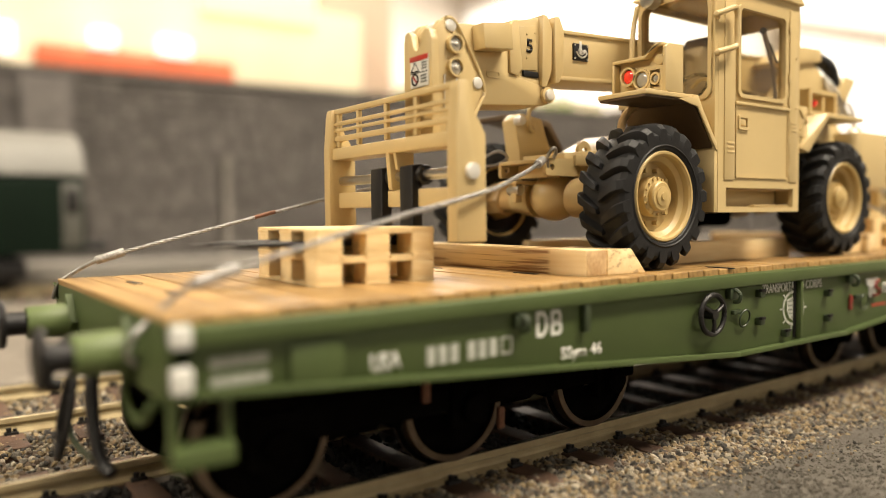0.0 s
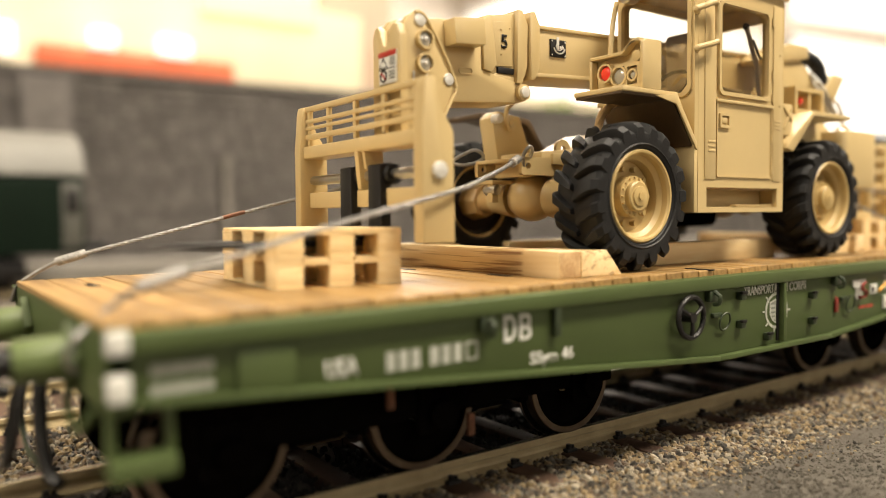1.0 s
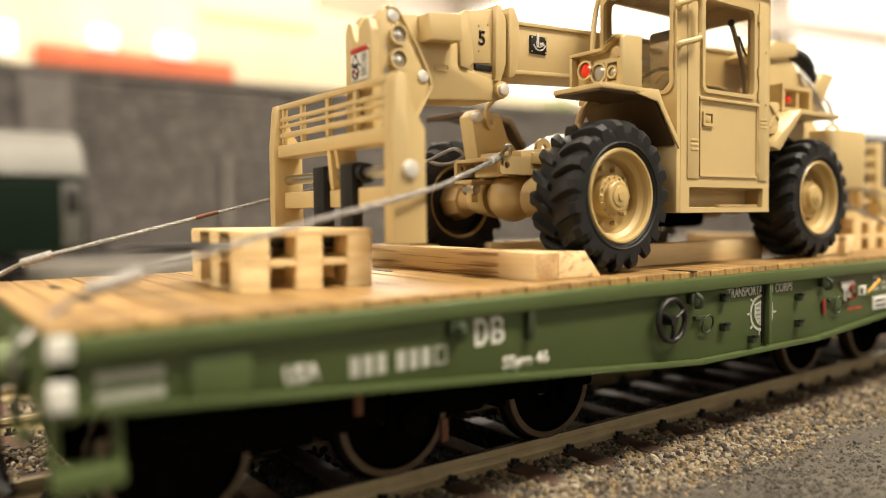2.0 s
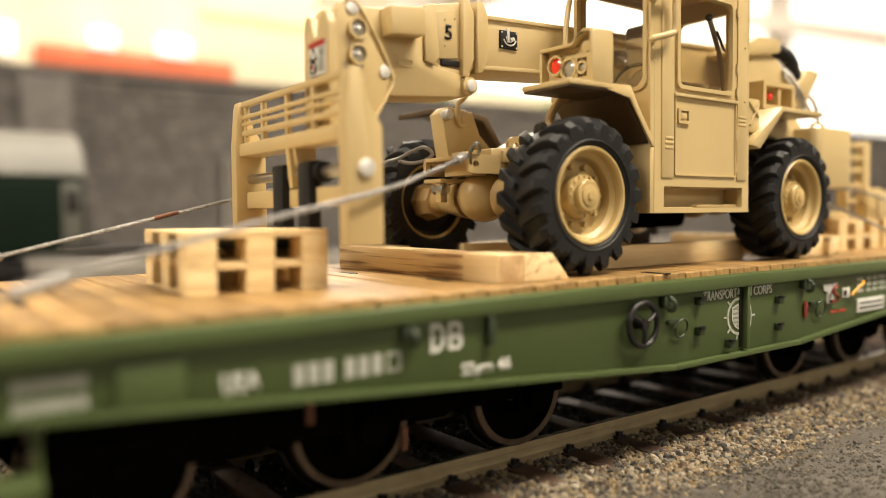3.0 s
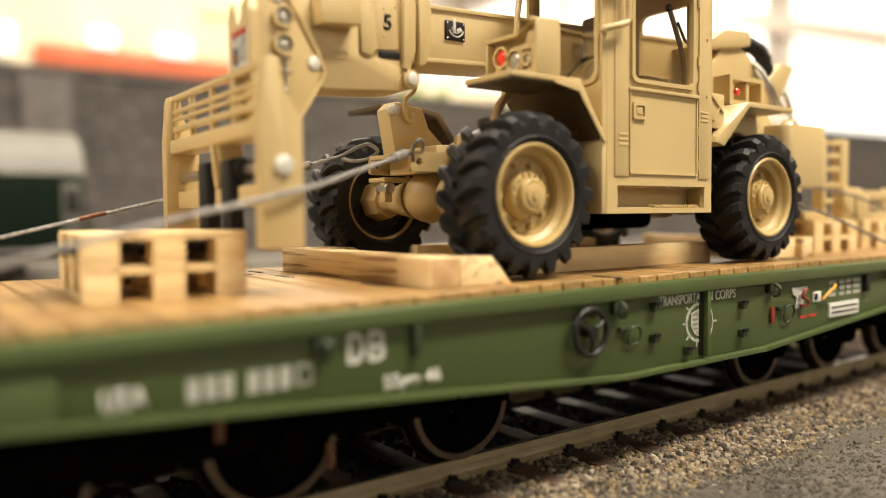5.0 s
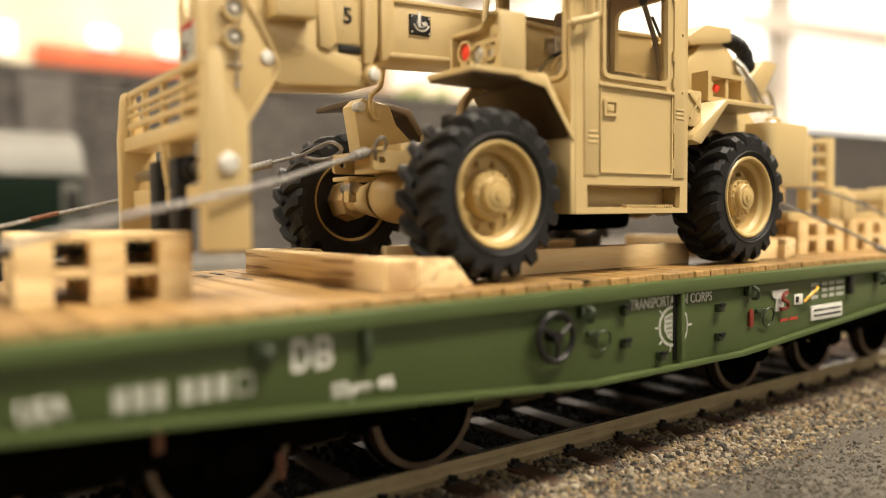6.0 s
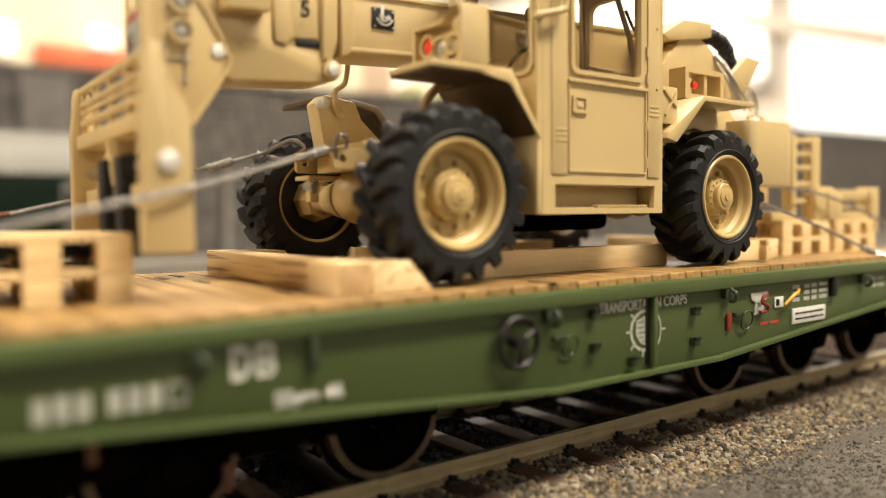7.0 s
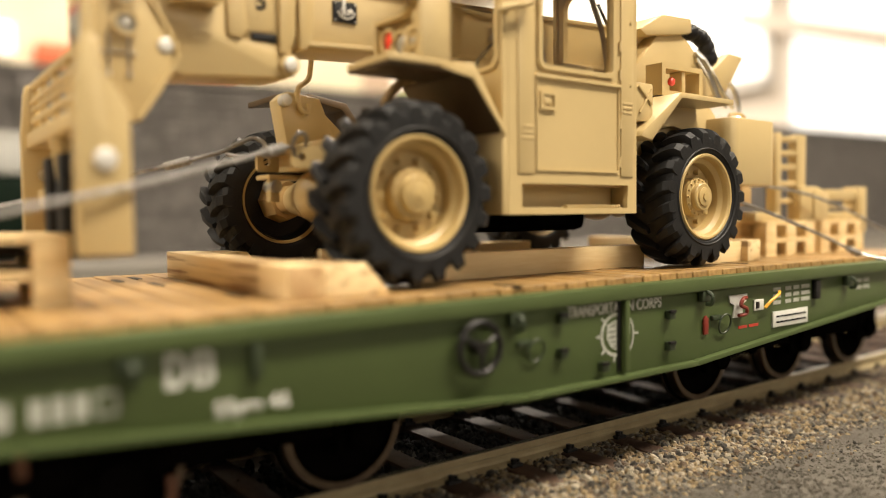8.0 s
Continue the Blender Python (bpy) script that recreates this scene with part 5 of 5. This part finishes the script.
    part("hitch_cheek", prism(cheek, "y", 513, 520.5, 1.4), TAN, hi)
    part("hitch_boss", cyl((364, 494.2, 140), (364, 512.8, 140), 11, 22, None, None, 1.2), TAN, hi)
    part("hitch_web", box(353, 370, 494.4, 512.6, 60, 118, 1.5), TAN, hi)
    wl = part("warning_label", box(343.8, 345.2, 485.5, 510, 100.5, 125, 0.2), WHITE, hi, "white warning label with a red header")
    part("label_header", box(343.2, 344.0, 485.5, 510, 121, 125, 0.1), RED, wl)
    part("warning_triangle", tube([(343.5, 497.5, 113), (343.5, 508.5, 113), (343.5, 503, 120)], 0.55, 6, None, True), BLACK, wl)
    part("warning_ring", tube([(343.5, 503 + 4.2 * math.cos(a), 106.5 + 4.2 * math.sin(a)) for a in np.linspace(0, math.tau, 16, endpoint=False)], 0.7, 6, None, True), BLACK, wl)
    part("ring_stroke", tube([(343.5, 506, 109.5), (343.5, 500, 103.5)], 0.7, 6), RED, wl)
    part("label_divider", box(343.3, 343.9, 486, 509.5, 111.4, 112, 0.1), BLACK, wl)
    for k in range(3):
        part("label_bar", box(343.3, 343.9, 487, 495, 103.5 + 2.4 * k, 104.6 + 2.4 * k, 0.1), COACHGREY, wl)
        part("label_bar", box(343.3, 343.9, 487, 494, 114 + 2.2 * k, 115 + 2.2 * k, 0.1), COACHGREY, wl)
    for x in (360, 372):
        cp = part("spring_clip", tube([(x, 485.6, 110), (x, 485.6, 86)], 0.9, 6), STEEL, hi, "bright spring clip")
        part("clip_end", ball((x, 485.4, 86), 1.8, 1.4, 2.6, None, 1), STEEL, cp)
    part("clip_bar", tube([(356, 485.4, 99), (376, 485.4, 99)], 0.8, 6), STEEL, hi)
    fc = part("fork_carriage", box(334, 356, 445, 626, 50, 61, 1.5), TAN, t, "sand-coloured fork carriage with load guard")
    part("lower_bar", box(340, 356, 445, 626, 6, 20, 1.2), TAN, fc)
    side = [(331, -21), (359, -21), (358.4, 59), (356, 62.5), (352.5, 68), (348.5, 74), (345.5, 82), (344.5, 92), (342.5, 96.5), (335, 96.5), (333.5, 90), (332.5, 76), (331, 60)]
    part("side_plate", prism(side, "y", 433, 445, 1.2), TAN, fc)
    part("side_plate", prism(side, "y", 626, 637, 1.2), TAN, fc)
    for z, r in ((94.4, 2.5), (83.4, 1.9), (77.4, 1.6), (69.6, 2.4)):
        part("guard_rail", box(337, 337 + 2 * r, 436, 635, z - r, z + r, 1.2), TAN, fc)
    for y in (454, 496, 540, 586, 622):
        part("guard_post", box(338, 342, y - 2.4, y + 2.4, 62, 94, 0.8), TAN, fc)
    part("centre_bracket", prism([(334, 60), (354, 60), (354, 20), (338, 20)], "y", 530, 536, 1), TAN, fc)
    part("centre_bracket", prism([(334, 60), (354, 60), (354, 36), (338, 36)], "y", 521, 525, 1), TAN, fc)
    part("fork_shaft", cyl((345, 440, 31), (345, 632, 31), 4.2, 18), STEEL, fc, "bright steel fork shaft")
    for y in (430, 637.4):
        part("shaft_pin", cyl((345, y, 31), (345, y + 5, 31), 6.2, 22, None, None, 1), PINHEAD, fc, "bright steel pin head")
    for y in (504, 549):
        fk = part("fork", prism([(334, 38), (344, 40), (351, 34), (350, 24), (344, 22), (344, -24), (200, -22.5), (178, -20.5), (200, -19), (326, -18), (334, -12)], "y", y - 9, y + 9, 1.0), BLACK, t, "black steel fork tine")
        part("fork_eye", cyl((345, y - 14, 31), (345, y + 14, 31), 8, 18, None, None, 1), BLACK, fk)
    # rear half
    rf = part("rear_mudguard", prism([(748, 62), (762, 59), (802, 97), (878, 97), (878, 101.5), (800, 101.5), (752, 67)], "y", 404, 492, 0.7), TAN, t, "sloping rear mudguard")
    part("rear_mudguard_side", prism([(764, 62), (802, 97), (872, 97), (880, 62), (862, 74), (838, 79), (812, 74), (790, 62), (778, 46)], "y", 440, 446, 0.6), TAN, rf)
    part("engine_cover", prism([(744, 40), (930, 40), (930, 84), (900, 108), (744, 108)], "y", 448, 498, 3), TAN, t, "sand-coloured engine cover")
    part("side_locker", box(744, 772, 411, 446, 75, 107, 1.5), TAN, t)
    part("locker_cross", tube([(754, 410.4, 82), (769, 410.4, 102)], 1.2, 6), TAN, t)
    part("locker_cross", tube([(769, 410.4, 90), (752, 410.4, 104)], 1.2, 6), TAN, t)
    part("boom_pivot", prism([(778, 100), (905, 100), (940, 126), (892, 166), (868, 176), (850, 174)], "y", 462, 480, 2), TAN, t, "triangular boom pivot cheek")
    part("boom_end_cover", prism([(822, 163), (872, 170), (890, 174), (890, 188), (846, 186), (812, 168)], "y", 458, 500, 1.5), TAN, t)
    gd = part("lamp_guard", holed([(862, 131), (803, 131), (803, 103), (862, 103)], [(857, 126.5), (808, 126.5), (808, 107.5), (857, 107.5)], "y", 426, 444), TAN, t, "square lamp guard with a red lamp")
    part("guard_cross", box(834, 839, 428, 442, 107.6, 126.4, 0.6), TAN, gd)
    part("rear_lamp", ball((824, 432, 117), 4.2, 3, 4.2), RED_LENS, gd, "red rear lamp")
    part("hose", tube(smooth_path([(888, 474, 177), (902, 468, 178), (918, 464, 170), (926, 463, 154)], 6), 7.2, 12), BLACK, t, "black ridged hydraulic hose")
    for k, p in enumerate(smooth_path([(888, 474, 177), (902, 468, 178), (918, 464, 170), (926, 463, 154)], 3)):
        part("hose_rib", ball(p, 6.2 + 2.2 * (k % 2), 8.6, 8.2 + 0.6 * (k % 2), None, 2), BLACK, t)
    for dx, dy in ((0, 0), (8, -3), (15, 2)):
        part("hydraulic_pipe", tube(smooth_path([(898 + dx, 458 + dy, 150), (906 + dx, 452 + dy, 134), (916 + dx, 450 + dy, 120), (934 + dx, 449 + dy, 104)], 5), 1.6, 8), STEEL, t, "thin bright hydraulic pipe")
    part("hose", tube(smooth_path([(900, 462, 158), (910, 456, 146), (914, 452, 128), (922, 450, 112)], 6), 3.4, 8), STEEL, t, "bright hose pipe")
    part("rear_fin", prism([(915, 118), (958, 118), (995, 164), (968, 166), (938, 142)], "y", 468, 478, 1), TAN, t)
    part("rear_pipe", tube(smooth_path([(960, 462, 132), (968, 460, 122), (972, 458, 104), (962, 456, 92)], 5), 2.4), STEEL, t)
    part("tail_tank", prism(round_rect(900, 982, 421, 520, 12), "z", 25, 90, 1.5), TAN, t, "rounded tail counterweight")
    part("tank_handle", tube(smooth_path([(942, 450, 89), (944, 450, 98), (966, 450, 98), (968, 450, 89)], 5), 2), TAN, t)
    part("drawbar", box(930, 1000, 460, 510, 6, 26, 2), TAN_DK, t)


loader()


def spare_carriage():
    """A second fork carriage, set down on pallets behind the loader."""
    x, y, z = 1140, 480, DZ + 38.4
    t = thing("spare_fork_carriage", (x, y, z), "sand-coloured spare fork carriage resting on stacked pallets", "fork carriage", rides=True)
    for x0, x1 in ((1058, 1069), (1104, 1122)):
        part("upright", box(x0, x1, 466, 479, z, 88, 1.5), TAN, t)
    for z0 in (8, 28, 47, 63, 79):
        part("guard_rail", box(1069, 1104, 468, 477, z0, z0 + 6, 1), TAN, t)
    part("side_plate", prism([(1096, z), (1160, z), (1160, 20), (1134, 28), (1096, 28)], "y", 458, 465.5, 1), TAN, t)
    part("plate_rib", box(1122, 1128, 455.6, 458, z + 2, 22, 0.6), TAN, t)
    part("top_rail", box(1160, 1234, 461, 472, 12, 25, 1), TAN, t)
    part("middle_rail", box(1160, 1234, 463, 470, 2, 6, 0.8), TAN, t)
    part("lower_rail", box(1160, 1234, 461, 472, z, -2, 1), TAN, t)
    part("end_post", box(1234, 1252, 456, 478, z - 16, 29, 1.5), TAN, t)
    part("fork_bar", box(1010, 1058, 462, 482, z, z + 10, 1), TAN, t)
    return t


spare_carriage()


# ---- lashing wires ----
def lashing(pts, r, label, hook, ferrules, anchor, rust=()):
    t = thing("lashing_wire", anchor, label, "wire rope", "steel lashing wires", rides=True)
    path = smooth_path(pts, 14)
    b = bmesh.new()
    # three strands laid round each other
    length = [0.0]
    for a, c in zip(path, path[1:]):
        length.append(length[-1] + (c - a).length)
    fine = []
    m = int(length[-1] / 1.6)
    for i in range(m + 1):
        s = length[-1] * i / m
        k = max(j for j in range(len(length)) if length[j] <= s + 1e-6)
        k = min(k, len(path) - 2)
        u = (s - length[k]) / max(length[k + 1] - length[k], 1e-6)
        fine.append((path[k].lerp(path[k + 1], u), (path[k + 1] - path[k]).normalized(), s))
    for strand in range(3):
        line = []
        for p, d, s in fine:
            e1 = d.cross(Vector((0.1, 0.2, 1))).normalized()
            e2 = d.cross(e1)
            a = s / 2.6 + strand * math.tau / 3
            line.append(p + 0.55 * r * (math.cos(a) * e1 + math.sin(a) * e2))
        tube(line, r * 0.62, 5, b)
    part("rope", b, WIRE, t)
    for p, q in ferrules:
        part("ferrule", cyl(p, q, r * 2.3, 12, None, None, 0.6), WIRE, t, "crimped grey ferrule")
    for p, q in rust:
        part("rusted_stretch", cyl(p, q, r * 1.25, 10), RUSTY, t, "rust-brown stretch of the wire")
    for h in hook:
        part("hook", tube(smooth_path(h, 6), 1.7, 8), STEELHOOK, t, "bent steel hook")
    return t


lashing([(470, 491, 46), (440, 470, 38), (398, 446, 27), (359, 429.5, 17), (266, 424, -4), (170, 420, -28), (148, 420, -34)], 1.7, "twisted steel lashing wire from loader to deck corner",
        [[(470, 491, 46), (480, 497, 48), (488, 502, 46), (492, 506, 42), (495, 503, 47), (494, 497, 56), (487, 494, 58), (484, 498, 50), (488, 502, 40)], [(148, 420, -34), (132, 420, -40), (112, 420, -56), (104, 421, -65), (101, 423, -74), (106, 424, -80)]],
        [((474, 494, 47), (456, 481, 42)), ((163, 420, -30), (136, 420, -38))], (300, 430, DZ))
lashing([(452, 578, 47), (422, 600, 38), (380, 622, 27), (342, 661, 15), (262, 661, -4), (160, 668, -29), (138, 672, -36)], 1.5, "rust-flecked twisted lashing wire along the deck edge",
        [[(452, 578, 47), (462, 574, 50), (472, 568, 56), (482, 562, 60), (490, 560, 54), (484, 566, 48), (474, 572, 46), (464, 576, 48)], [(138, 672, -36), (124, 676, -44), (112, 682, -54), (108, 686, -66)]],
        [((440, 587, 43), (424, 599, 38)), ((160, 668, -29), (138, 672, -36))], (300, 640, DZ), [((272, 661, -1.6), (292, 661, 3.4)),])
lashing([(890, 450, 20), (936, 430, 8), (1040, 415, -22), (1108, 398, -48)], 1.6, "steel lashing wire behind the rear wheel",
        [[(1108, 398, -48), (1118, 386, -52), (1126, 376, -56), (1130, 371, -66)]], [((1108, 398, -48), (1092, 402, -42))], (1000, 410, DZ))
lashing([(983, 470, 30), (1075, 455, 22), (1150, 440, 4), (1214, 420, -24), (1244, 398, -46)], 1.6, "steel lashing wire from the tail to the deck corner",
        [[(1244, 398, -46), (1254, 388, -52), (1262, 380, -62)]], [], (1150, 440, DZ))


# ---- motion ----
def motions():
    for ob in RIDERS:
        rest = ob.matrix_basis.copy()
        walk(ob, [(t, Matrix.Translation((-d * U, 0, 0)) @ rest) for t, d in ROLLED])
    for w in WHEELSETS:
        rest = w.matrix_basis.copy()
        walk(w, [(t, rest @ pose(0, 0, 0, 0, -math.degrees(d / 46.0), 0)) for t, d in ROLLED])


motions()
